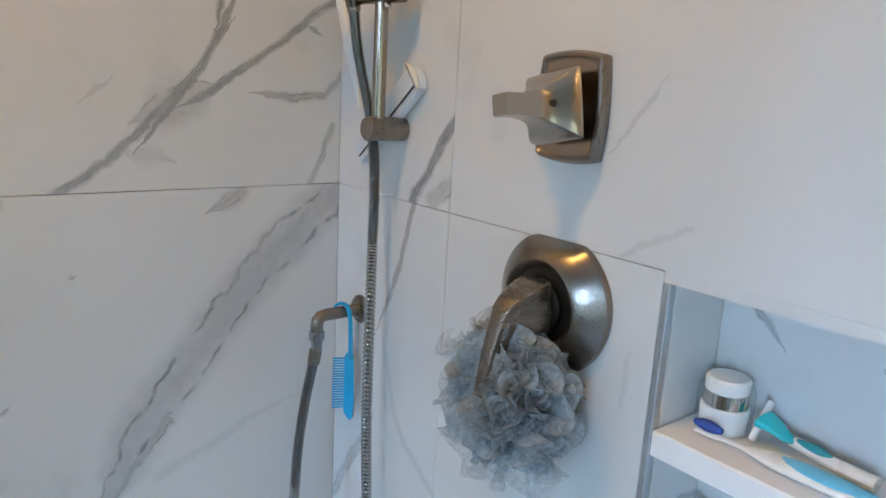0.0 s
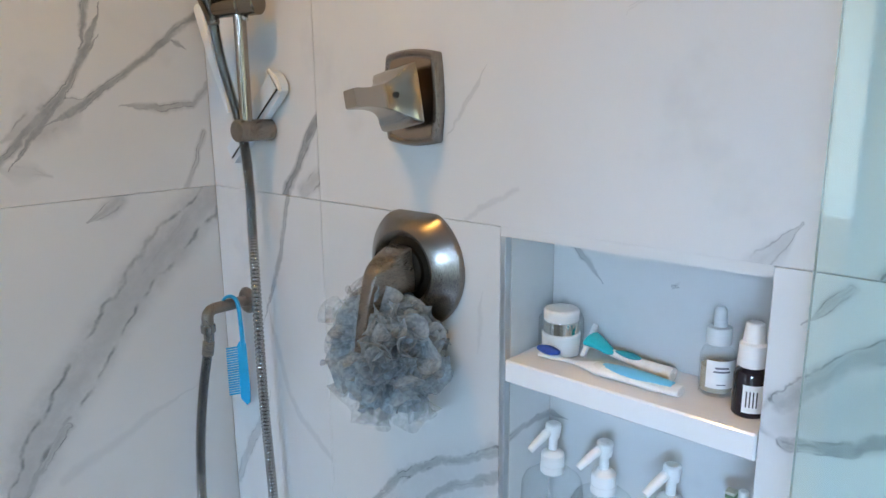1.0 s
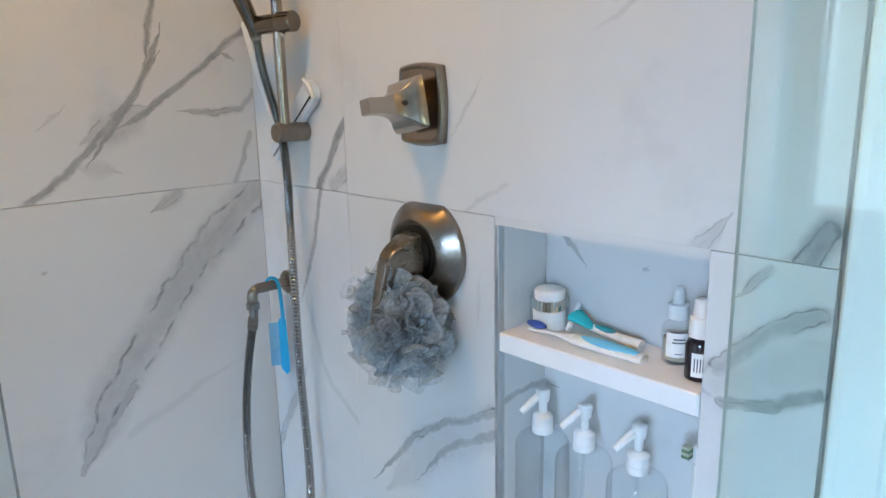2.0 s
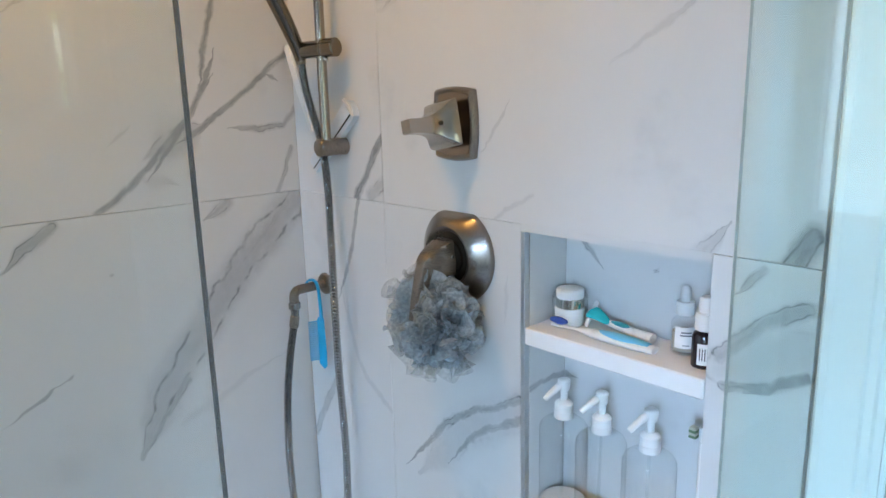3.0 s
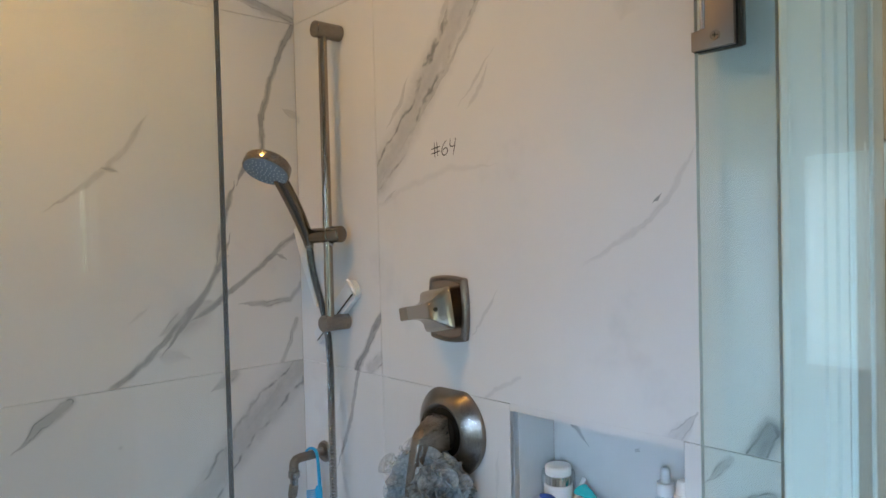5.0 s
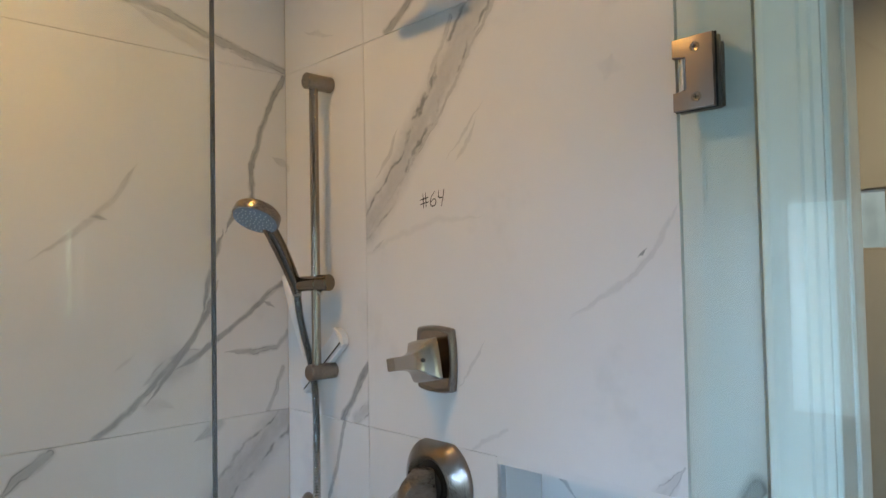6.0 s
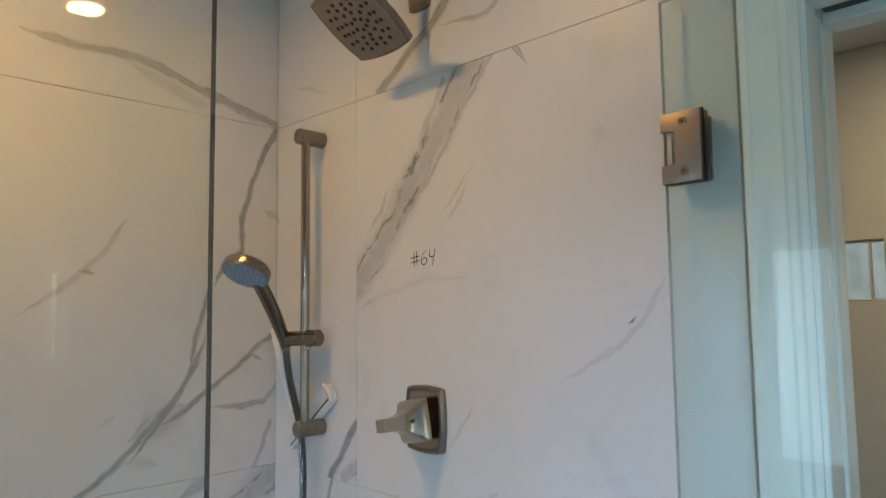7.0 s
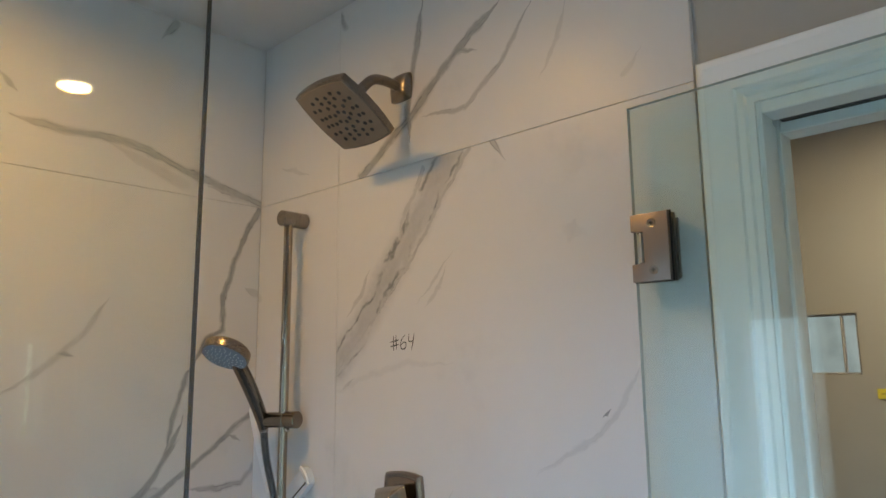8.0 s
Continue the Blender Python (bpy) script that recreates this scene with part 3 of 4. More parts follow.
for y0, y1, z1 in ((DOOR_Y - 0.016, DOOR_Y, DOOR_TOP), (DOOR_END, DOOR_END + 0.016, DOOR_TOP)):
    box((0.000, y0, 0), (0.040, y1, z1), 0.0015, bm)
    lip = 0.004 if y1 == DOOR_Y else 0.0
    box((0.078, y0 + lip, 0), (0.118, y1, z1), 0.0015, bm)
box((0.000, DOOR_END + 0.016, DOOR_TOP - 0.016), (0.040, DOOR_Y - 0.016, DOOR_TOP), 0.0015, bm)
box((0.078, DOOR_END + 0.016, DOOR_TOP - 0.022), (0.118, DOOR_Y - 0.012, DOOR_TOP), 0.0015, bm)
solid("trim_door_jamb", bm, TRIM, "white split jamb of a pocket door", "trim")
solid("door_1", box((0.044, DOOR_Y - 0.009, 0.01), (0.074, DOOR_Y - 0.0005, DOOR_TOP - 0.012), 0.002), TRIM, "white edge of a sliding door pushed into the wall", "door")
# Black strip fills the track slot, standing in for the shade inside it.
solid("trim_track_shade", box((0.042, DOOR_END + 0.02, DOOR_TOP - 0.008), (0.0776, DOOR_Y - 0.0165, DOOR_TOP - 0.0005)), BLACK, "door track over the doorway, black for the shade in its slot", "trim")

HX = 1.6
HW = (-0.835, -0.58, 1.642, 1.832)
bm = bmesh.new()
box((HX, HW[1], 0), (HX + 0.15, 0.16, CEIL), bm=bm)
box((HX, Y_END - 0.15, 0), (HX + 0.15, HW[0], CEIL), bm=bm)
box((HX, HW[0], 0), (HX + 0.15, HW[1], HW[2]), bm=bm)
box((HX, HW[0], HW[3]), (HX + 0.15, HW[1], CEIL), bm=bm)
solid("wall_hall_east", bm, BEIGE, "beige painted wall of the next room with a small window", "wall")
solid("wall_hall_north", box((0.136, 0.01, 0), (HX, 0.16, CEIL)), BEIGE, "beige painted wall of the next room", "wall")
solid("wall_hall_south", box((0.136, Y_END - 0.15, 0), (HX, Y_END, CEIL)), BEIGE, "beige painted wall of the next room", "wall")


def window(name, corner, wide, tall, across, label, bars, depth=0.05, f=0.018, material=None):
    """A framed window in an opening; corner: its low inner corner; across: the direction along the wall."""
    across, up = Vector(across), Vector((0, 0, 1))
    out = across.cross(up)
    ob = thing(name, corner, label, "window", "", "structure")
    c = Vector(corner)

    def bar(w0, w1, z0, z1, d0, d1):
        p, q = c + across * w0 + up * z0 + out * d0, c + across * w1 + up * z1 + out * d1
        return box([min(a, b) for a, b in zip(p, q)], [max(a, b) for a, b in zip(p, q)], 0.002)

    material = material or TRIM
    for w0, w1, z0, z1 in ((0, f, 0, tall), (wide - f, wide, 0, tall), (f, wide - f, 0, f), (f, wide - f, tall - f, tall)):
        part("window_frame", bar(w0, w1, z0, z1, 0.0, depth), material, ob)
    for w in bars:
        part("mullion", bar(w - f / 2, w + f / 2, f, tall - f, 0.004, depth - 0.004), material, ob)
    stops = [f] + [w for w in bars] + [wide - f]
    for a, b in zip(stops, stops[1:]):
        pane = part("pane", bar(a + (f / 2 if a in bars else 0), b - (f / 2 if b in bars else 0), f, tall - f, 0.02, 0.025), CLEAR, ob)
    return ob


window("window_hall", (HX + 0.004, HW[0], HW[2]), HW[1] - HW[0], HW[3] - HW[2], (0, 1, 0), "small window with a slim beige frame and a bright view", [0.047], 0.03, 0.006, BEIGE)
window("window_1", (X_END - 0.10, WW[0], WW[2]), WW[1] - WW[0], WW[3] - WW[2], (0, 1, 0), "white-framed bathroom window that lets daylight in", [0.55])
window("window_3", (X_END - 0.10, SW[0], SW[2]), SW[1] - SW[0], SW[3] - SW[2], (0, 1, 0), "narrow white-framed window at the end of the shower", [])
window("window_4", (LW[1], Y_END - 0.05, LW[2]), LW[1] - LW[0], LW[3] - LW[2], (-1, 0, 0), "white-framed window before green trees", [0.4])
window("window_2", (WIN[1], Y_END - 0.05, WIN[2]), WIN[1] - WIN[0], WIN[3] - WIN[2], (-1, 0, 0), "narrow white-framed window before green trees", [])

# What stands outside the windows: pale sky and blurred leaves.
OUT = bpy.data.materials.new("outdoors")
OUT.use_nodes = True
nt = OUT.node_tree
em = nt.nodes.new("ShaderNodeEmission")
geo, ns, cr = nt.nodes.new("ShaderNodeNewGeometry"), nt.nodes.new("ShaderNodeTexNoise"), nt.nodes.new("ShaderNodeValToRGB")
ns.inputs["Scale"].default_value = 9.0
ns.inputs["Detail"].default_value = 6.0
cr.color_ramp.elements[0].position, cr.color_ramp.elements[0].color = 0.42, (0.10, 0.17, 0.07, 1)
cr.color_ramp.elements[1].position, cr.color_ramp.elements[1].color = 0.60, (0.75, 0.86, 0.80, 1)
nt.links.new(geo.outputs["Position"], ns.inputs["Vector"])
nt.links.new(ns.outputs["Fac"], cr.inputs[0])
nt.links.new(cr.outputs[0], em.inputs[0])
em.inputs[1].default_value = 5.0
nt.links.new(em.outputs[0], nt.nodes["Material Output"].inputs[0])
solid("backdrop_south", box((-3.0, -4.25, 0.0), (2.0, -4.20, 3.5)), OUT, "bright leaves and sky outside the window", "backdrop")
OUT3 = OUT.copy()
OUT3.name = "outdoors_sky"
OUT3.node_tree.nodes[em.name].inputs[1].default_value = 2.3
OUT3.node_tree.nodes[cr.name].color_ramp.elements[0].color = (0.35, 0.52, 0.55, 1)
OUT3.node_tree.nodes[cr.name].color_ramp.elements[1].color = (0.62, 0.85, 1.0, 1)
OUT3.node_tree.nodes[ns.name].inputs["Scale"].default_value = 1.5
solid("backdrop_west", box((-5.05, -5.0, 0.0), (-5.0, 2.0, 4.5)), OUT3, "pale daylight outside the bathroom window", "backdrop")
OUT2 = OUT.copy()
OUT2.name = "outdoors_dim"
OUT2.node_tree.nodes[em.name].inputs[1].default_value = 0.62
OUT2.node_tree.nodes[cr.name].color_ramp.elements[1].color = (0.82, 0.86, 0.84, 1)
OUT2.node_tree.nodes[cr.name].color_ramp.elements[0].color = (0.42, 0.47, 0.44, 1)
OUT2.node_tree.nodes[cr.name].color_ramp.elements[0].position = 0.2
solid("backdrop_east", box((3.4, -3.0, 0.0), (3.45, 2.5, 3.5)), OUT2, "bright leaves and sky outside the window", "backdrop")
solid("ground", box((-60, -60, -0.30), (60, 60, -0.13)), FLOORM, "grey ground outside", "ground")

tag_ = thing("yellow_tag", (HX - 0.001, -0.886, 1.585), "small yellow tag on the beige wall", "tag")
part("sheet", box((HX - 0.004, -0.902, 1.570), (HX - 0.0005, -0.870, 1.600), 0.001), YELLOW, tag_)
part("mark", box((HX - 0.0055, -0.894, 1.583), (HX - 0.0042, -0.880, 1.588)), OCHRE, tag_, "darker printed bars")

# Shower glass: the fixed panel and the door, which stands open against the doorway.


def dark_rims(ob, rim):
    """Narrow faces of a pane show the deep green of the glass seen edge-on."""
    ob.data.materials.append(rim)
    for f in ob.data.polygons:
        if f.area < 0.03:
            f.material_index = 1


panel = thing("glass_panel", (-1.4, -0.953, 0.0), "clear fixed glass shower panel with polished edges", "shower glass")
pane = part("pane", box((-2.395, -0.9565, 0.012), (-0.635, -0.9495, 2.026)), GLASS, panel, smooth=0)
dark_rims(pane, RIM)
part("bottom_channel", box((-2.395, -0.963, 0.0), (-0.635, -0.943, 0.012), 0.001), NICKEL, panel)
DX = -0.026
gdoor = thing("shower_door", (DX, -0.96, 0.0), "frameless clear glass shower door standing open on a nickel hinge", "shower door")
bm = box((DX - 0.0038, -1.585, 0.02), (DX + 0.0038, -0.960, 2.026))
bmesh.ops.rotate(bm, verts=bm.verts, cent=(DX, -0.96, 0), matrix=Matrix.Rotation(radians(-1.3), 3, "Z"))
pane = part("pane", bm, DOOR_GLASS, gdoor, smooth=0)
dark_rims(pane, DOOR_RIM)
HZ = 1.831
CSHAPE = ((0.0, -0.0445), (0.052, -0.0445), (0.052, 0.0445), (0.0, 0.0445), (0.0, 0.0215), (0.019, 0.0215), (0.019, -0.0215), (0.0, -0.0215))
hinge = part("hinge", prism(CSHAPE, (DX - 0.0055, -0.960, HZ), (0, -1, 0), (0, 0, 1), 0.007, 0.0012), HINGE, gdoor, "square brushed nickel hinge plate")
part("back_plate", prism(CSHAPE, (DX + 0.0105, -0.960, HZ), (0, -1, 0), (0, 0, 1), 0.005), HINGE, hinge)
part("gasket", prism([(a * 1.03, b * 1.02) for a, b in CSHAPE], (DX - 0.0052, -0.9605, HZ), (0, -1, 0), (0, 0, 1), 0.0012), BLACK, hinge)
part("barrel", rod((DX - 0.006, -0.9735, HZ - 0.0215), (DX - 0.006, -0.9735, HZ + 0.0215), 0.0050), CHROME, hinge)
part("pivot_block", box((DX - 0.002, -0.9785, HZ - 0.0205), (-0.0042, -0.9725, HZ + 0.0205), 0.001), HINGE, hinge)
part("wall_plate", box((-0.004, -1.010, HZ - 0.04), (-0.0002, -0.972, HZ + 0.04), 0.001), HINGE, hinge)
for dz in (-0.0305, 0.0305):
    at = Vector((DX - 0.0125, -0.990, HZ + dz))
    screw = part("screw", lathe(at, (-1, 0, 0), [(0, 0.0062), (0.0008, 0.0062), (0.0012, 0.0052), (0.0008, 0.0040)], 20), NICKEL, hinge)
    bm = box(at + Vector((-0.0016, -0.0028, -0.0005)), at + Vector((-0.0009, 0.0028, 0.0005)))
    box(at + Vector((-0.0016, -0.0005, -0.0028)), at + Vector((-0.0009, 0.0005, 0.0028)), bm=bm)
    part("slot", bm, BLACK, screw)

# Recessed ceiling lights; the third is added unseen to brighten the hall.
for x, y in ((-0.70, -0.45), (-0.25, -2.445), (1.0, -1.2)):
    dl = thing("recessed_light", (x, y, CEIL), "round white recessed ceiling light, switched on", "ceiling light", "ceiling lights")
    part("trim_ring", lathe((x, y, CEIL), (0, 0, -1), [(0, 0.062), (0.003, 0.060), (0.005, 0.047), (0.002, 0.042)], 40, caps=False), TRIM, dl)
    part("diffuser", lathe((x, y, CEIL), (0, 0, -1), [(0.0, 0.040), (0.003, 0.040)], 40), LENS, dl)

# ---- shower fittings ----


def rounded_square(a, b, bow, corner, n=6):
    """An outline with bowed sides: half width a, half height b."""
    pts = []
    for k in range(4):
        sx, sy = ((1, 1), (-1, 1), (-1, -1), (1, -1))[k]
        for i in range(n):
            ang = radians(k * 90 + 90 * (i + 0.5) / n)
            pts.append((sx * (a - corner) + corner * math.cos(ang), sy * (b - corner) + corner * math.sin(ang)))
        far = ((-1, 1), (-1, -1), (1, -1), (1, 1))[k]
        for i in range(1, 5):
            t = i / 5
            x, y = (sx + (far[0] - sx) * t) * (a - corner), (sy + (far[1] - sy) * t) * (b - corner)
            swell = bow * 4 * t * (1 - t)
            if k % 2 == 0:
                y += sy * (corner + swell)
            else:
                x += sx * (corner + swell)
            pts.append((x, y))
    return pts


def loft(at, axis, up, sections, bm=None):
    """Outlines (distance along the axis, list of points) joined in order."""
    bm = bm or bmesh.new()
    axis, up, at = Vector(axis).normalized(), Vector(up).normalized(), Vector(at)
    side = up.cross(axis).normalized()
    rows = [[bm.verts.new(at + axis * d + side * a + up * b) for a, b in pts] for d, pts in sections]
    ring_faces(bm, rows)
    return bm


PY = -0.490
# Diverter: bowed square plate with a pyramid knob.
div = thing("diverter_trim", (0, PY, 1.446), "brushed nickel square diverter plate with a pyramid knob", "shower valve")
sq = lambda s, t, bow, c=0.004: rounded_square(s, t, bow, c)
part("plate", loft((0, PY, 1.446), (-1, 0, 0), (0, 0, 1), [(0, sq(0.0425, 0.0535, 0.004)), (0.008, sq(0.043, 0.054, 0.004)), (0.0125, sq(0.0405, 0.0515, 0.004)), (0.013, sq(0.038, 0.049, 0.0035)), (0.0105, sq(0.036, 0.047, 0.0035))]), NICKEL, div)
# Thin sheet on the plate; its brown tone stands in for reflections.
part("plate_field", loft((0, PY, 1.446), (-1, 0, 0), (0, 0, 1), [(0.0095, sq(0.0345, 0.0455, 0.0035)), (0.0112, sq(0.0340, 0.0450, 0.0035))]), REFLECTION_NICKEL, div, "field of the plate, browner to imitate its reflections")
part("stem", rod((-0.006, PY, 1.446), (-0.034, PY, 1.446), 0.0125), CHROME, div)
KN = [(0.028, 0.0335), (0.0305, 0.0355), (0.036, 0.0335), (0.043, 0.0282), (0.051, 0.0212), (0.060, 0.0158), (0.070, 0.0128), (0.083, 0.0110), (0.095, 0.0106), (0.104, 0.0110), (0.108, 0.0100)]
knob = part("knob", loft((0, PY, 1.446), (-1, 0, 0), (0, 0.19, 1), [(d, rounded_square(s * (1.0 if d < 0.05 else 0.95), s, s * 0.02, s * 0.07)) for d, s in KN]), SATIN, div, smooth=22)
part("set_screw", rod((-0.054, PY - 0.0140, 1.450), (-0.054, PY - 0.0210, 1.450), 0.0036, 0.0003, 12), BLACK, knob)

# Mixer valve: round dished trim, cut flat on top, with a bent lever.
VZ = 1.233
valve = thing("mixer_valve_trim", (0, PY, VZ), "brushed nickel round shower valve with a bent lever handle", "shower valve")
bm = lathe((0, PY + 0.002, VZ), (-1, 0, 0), [(0, 0.0795), (0.004, 0.0805), (0.009, 0.0790), (0.020, 0.066), (0.029, 0.0545), (0.0305, 0.051), (0.028, 0.046), (0.020, 0.040), (0.018, 0.0)], 64)
for v in bm.verts:
    x, y, z = v.co
    if z > VZ + 0.071 + x * 0.35:
        v.co.z = VZ + 0.071 + x * 0.35
    if z < VZ - 0.074 - x * 0.35:
        v.co.z = VZ - 0.074 - x * 0.35
part("escutcheon", bm, NICKEL, valve, smooth=28)
# Collar widened over the dish, its dark colour standing for the gap's shade.
part("collar", lathe((-0.017, PY, VZ), (-1, 0, 0), [(0, 0.0445), (0.0065, 0.0425), (0.0075, 0.031), (0.012, 0.030), (0.013, 0.026)], 40), GAP_METAL, valve, "inner collar, coloured dark for the shaded gap")
TOPS = [Vector((x, 0, z)) for x, z in ((-0.030, 0.031), (-0.046, 0.027), (-0.070, 0.015), (-0.081, 0.006), (-0.087, -0.006), (-0.095, -0.034), (-0.102, -0.062), (-0.107, -0.090))]
LOWS = [Vector((x, 0, z)) for x, z in ((-0.030, -0.026), (-0.046, -0.025), (-0.058, -0.024), (-0.066, -0.026), (-0.073, -0.032), (-0.084, -0.051), (-0.0945, -0.072), (-0.1035, -0.0915))]
WIDE = (0.0235, 0.0220, 0.0175, 0.0145, 0.0122, 0.0100, 0.0086, 0.0072)
bm = bmesh.new()
rows = []
for top, low, wide in zip(spline(TOPS, 5), spline(LOWS, 5), np.interp(np.linspace(0, 7, 36), range(8), WIDE)):
    mid, half = (top + low) / 2 + Vector((0, PY + 0.004, VZ)), (top - low) / 2
    row = []
    for a, b in rounded_square(1.0, 1.0, 0.05, 0.16, 4):
        shut = 0.86 if b > 0 else 1.0
        row.append(bm.verts.new(mid + Vector((0, a * wide * shut, 0)) + half * b))
    rows.append(row)
ring_faces(bm, rows)
lever = part("lever", bm, NICKEL_H, valve, smooth=32)
part("set_screw", rod((-0.037, PY - 0.0170, VZ + 0.006), (-0.037, PY - 0.0215, VZ + 0.006), 0.003, 0.0003, 12), CHROME, lever)

# Wall shower head on a bent arm.
SHX, SHY, SHZ, TILT = -0.142, -0.482, 2.111, radians(31.6)
head = thing("overhead_shower", (0, SHY, 2.203), "brushed nickel square shower head on a bent wall arm", "shower head")
flange = part("flange", loft((0, SHY, 2.203), (-1, 0, 0), (0, 0, 1), [(0, sq(0.025, 0.025, 0.002, 0.003)), (0.006, sq(0.0252, 0.0252, 0.002, 0.003)), (0.012, sq(0.020, 0.020, 0.002, 0.004)), (0.016, sq(0.013, 0.013, 0.001, 0.008))]), NICKEL, head)
nrm = Vector((-math.sin(TILT), 0, -math.cos(TILT)))
face = Vector((SHX, SHY, SHZ))
neck = face - nrm * 0.036
part("arm", sweep(spline([(-0.010, SHY, 2.203), (-0.045, SHY, 2.205), (-0.075, SHY, 2.198), (-0.100, SHY, 2.174), neck - nrm * 0.008], 10), 0.0095, 20), NICKEL_H, head)
part("ball_nut", lathe(neck - nrm * 0.014, nrm, [(0, 0.011), (0.003, 0.014), (0.016, 0.015), (0.020, 0.020)], 28), NICKEL, head)
out_up = Vector((-math.cos(TILT), 0, math.sin(TILT)))
plate = part("spray_body", loft(face, nrm, out_up, [(-0.026, sq(0.020, 0.020, 0.001, 0.008)), (-0.021, sq(0.045, 0.045, 0.004)), (-0.016, sq(0.062, 0.062, 0.0065, 0.003)), (-0.013, sq(0.0655, 0.0655, 0.007, 0.003)), (-0.001, sq(0.065, 0.065, 0.007, 0.003)), (0.0, sq(0.0635, 0.0635, 0.007, 0.003))]), NICKEL, head)
part("face_plate", loft(face, nrm, out_up, [(0.0002, sq(0.061, 0.061, 0.0065, 0.003)), (0.0012, sq(0.060, 0.060, 0.0065, 0.003))]), FACE, plate, "dull nickel spray face")
nozzle = None
for ring_r, count in ((0.012, 6), (0.024, 9), (0.036, 14), (0.047, 18)):
    for k in range(count):
        ang = 2 * math.pi * (k + 0.5) / count
        rr = ring_r * (0.94 + 0.26 * abs(math.sin(2 * ang)))
        q = face + Vector((0, 1, 0)) * rr * math.cos(ang) + out_up * rr * math.sin(ang) + nrm * 0.0012
        if nozzle is None:
            nozzle = mesh_of("nozzle", lathe((0, 0, 0), nrm, [(-0.0003, 0.0040), (0.0005, 0.0040), (0.0007, 0.0028), (0.0003, 0.0022), (0.0016, 0.0016), (0.0020, 0.0008)], 12), RUBBER)
        ob = new("nozzle", nozzle)
        ob.parent = plate
        ob.location = q - root_place(plate)

# Slide bar with the hand shower.
BX, BY = -0.043, -0.178
rail = thing("slide_bar", (0, BY, 1.40), "brushed nickel shower slide bar with two round mounts", "slide bar")
part("bar", rod((BX, BY, 1.385), (BX, BY, 2.0), 0.0092, 0.001), POLISHED, rail)
for z in (1.400, 1.990):
    part("mount", rod((-0.0003, BY, z), (-0.062, BY, z), 0.0165, 0.0015, 36), NICKEL_H, rail)
slider = part("slider", rod((-0.060, -0.126, 1.577), (-0.043, -0.186, 1.579), 0.0155, 0.002, 32), BRONZE, rail)
part("knob", rod((-0.0426, -0.1875, 1.579), (-0.0345, -0.216, 1.580), 0.0168, 0.002, 32), BRONZE, slider)
part("pin", rod((-0.046, -0.192, 1.562), (-0.044, -0.199, 1.557), 0.004, 0.001, 12), CHROME, slider)

hand = thing("hand_shower", (-0.062, -0.134, 1.56), "round brushed nickel hand shower with a pale blue spray face", "hand shower")
HC = Vector((-0.170, -0.165, 1.703))
hn = Vector((-0.48, -0.20, -0.85)).normalized()
grip = spline([(-0.0605, -0.1345, 1.560), (-0.066, -0.136, 1.580), (-0.090, -0.142, 1.625), (-0.118, -0.150, 1.668), HC - hn * 0.012 + Vector((0.020, 0.006, -0.010))], 10)
part("handle", sweep(grip, lambda t: 0.0098 + 0.0045 * math.sin(min(1, t * 1.15) * math.pi * 0.62), 20), BRONZE, hand)
part("head", lathe(HC, hn, [(-0.026, 0.0), (-0.0255, 0.030), (-0.022, 0.041), (-0.017, 0.0455), (-0.003, 0.0465), (0.0, 0.0455), (0.0006, 0.0435)], 48), NICKEL_H, hand)
fc = part("spray_face", lathe(HC, hn, [(-0.001, 0.0434), (0.0015, 0.0430), (0.0025, 0.040), (0.003, 0.0)], 48), SPRAY, hand, "pale blue-grey rubber spray face")
dot = mesh_of("nozzle", lathe((0, 0, 0), hn, [(0, 0.0013), (0.0012, 0.0009)], 8), NOZZLE)
_, fu, fv = frame_of(hn)
for r, count in ((0.0, 1), (0.009, 6), (0.017, 11), (0.025, 16), (0.033, 21), (0.038, 10)):
    for k in range(count):
        ang = 2 * math.pi * k / count + r * 40
        ob = new("nozzle", dot)
        ob.parent = fc
        ob.location = HC + hn * 0.0028 + (fu * math.cos(ang) + fv * math.sin(ang)) * r - root_place(fc)

# Wall elbow and the ribbed hose.
elbow = thing("hose_elbow", (0, -0.080, 1.108), "brushed nickel wall elbow for the shower hose", "hose outlet")
part("rosette", lathe((0, -0.080, 1.108), (-1, 0, 0), [(0, 0.023), (0.004, 0.023), (0.007, 0.020), (0.008, 0.011)], 36), NICKEL_H, elbow)
part("arm", sweep([Vector(p) for p in ((-0.006, -0.080, 1.108), (-0.066, -0.080, 1.108), (-0.072, -0.080, 1.1065), (-0.0775, -0.080, 1.101), (-0.079, -0.080, 1.095), (-0.079, -0.080, 1.080))], 0.0098, 24), NICKEL_H, elbow)
part("nut", lathe((-0.079, -0.080, 1.084), (0, 0, -1), [(0, 0.011), (0.002, 0.0122), (0.013, 0.0122), (0.016, 0.009), (0.030, 0.0078)], 24), STEEL, elbow)
hose = thing("shower_hose", (-0.08, -0.13, 0.42), "ribbed metal shower hose hanging in a loop", "hose")
run = spline([(-0.0602, -0.1345, 1.562), (-0.052, -0.136, 1.50), (-0.032, -0.145, 1.40), (-0.036, -0.163, 1.32), (-0.046, -0.178, 1.22), (-0.050, -0.184, 0.983), (-0.052, -0.196, 0.761),
              (-0.066, -0.196, 0.56), (-0.085, -0.150, 0.43), (-0.108, -0.098, 0.50), (-0.112, -0.072, 0.70), (-0.105, -0.066, 0.85), (-0.094, -0.071, 0.96), (-0.079, -0.080, 1.056)], 110)
part("ferrule", rod((-0.0606, -0.1345, 1.562), (-0.0592, -0.1348, 1.553), 0.0092, 0.0015, 24), NICKEL_H, hose, "smooth nickel ferrule")
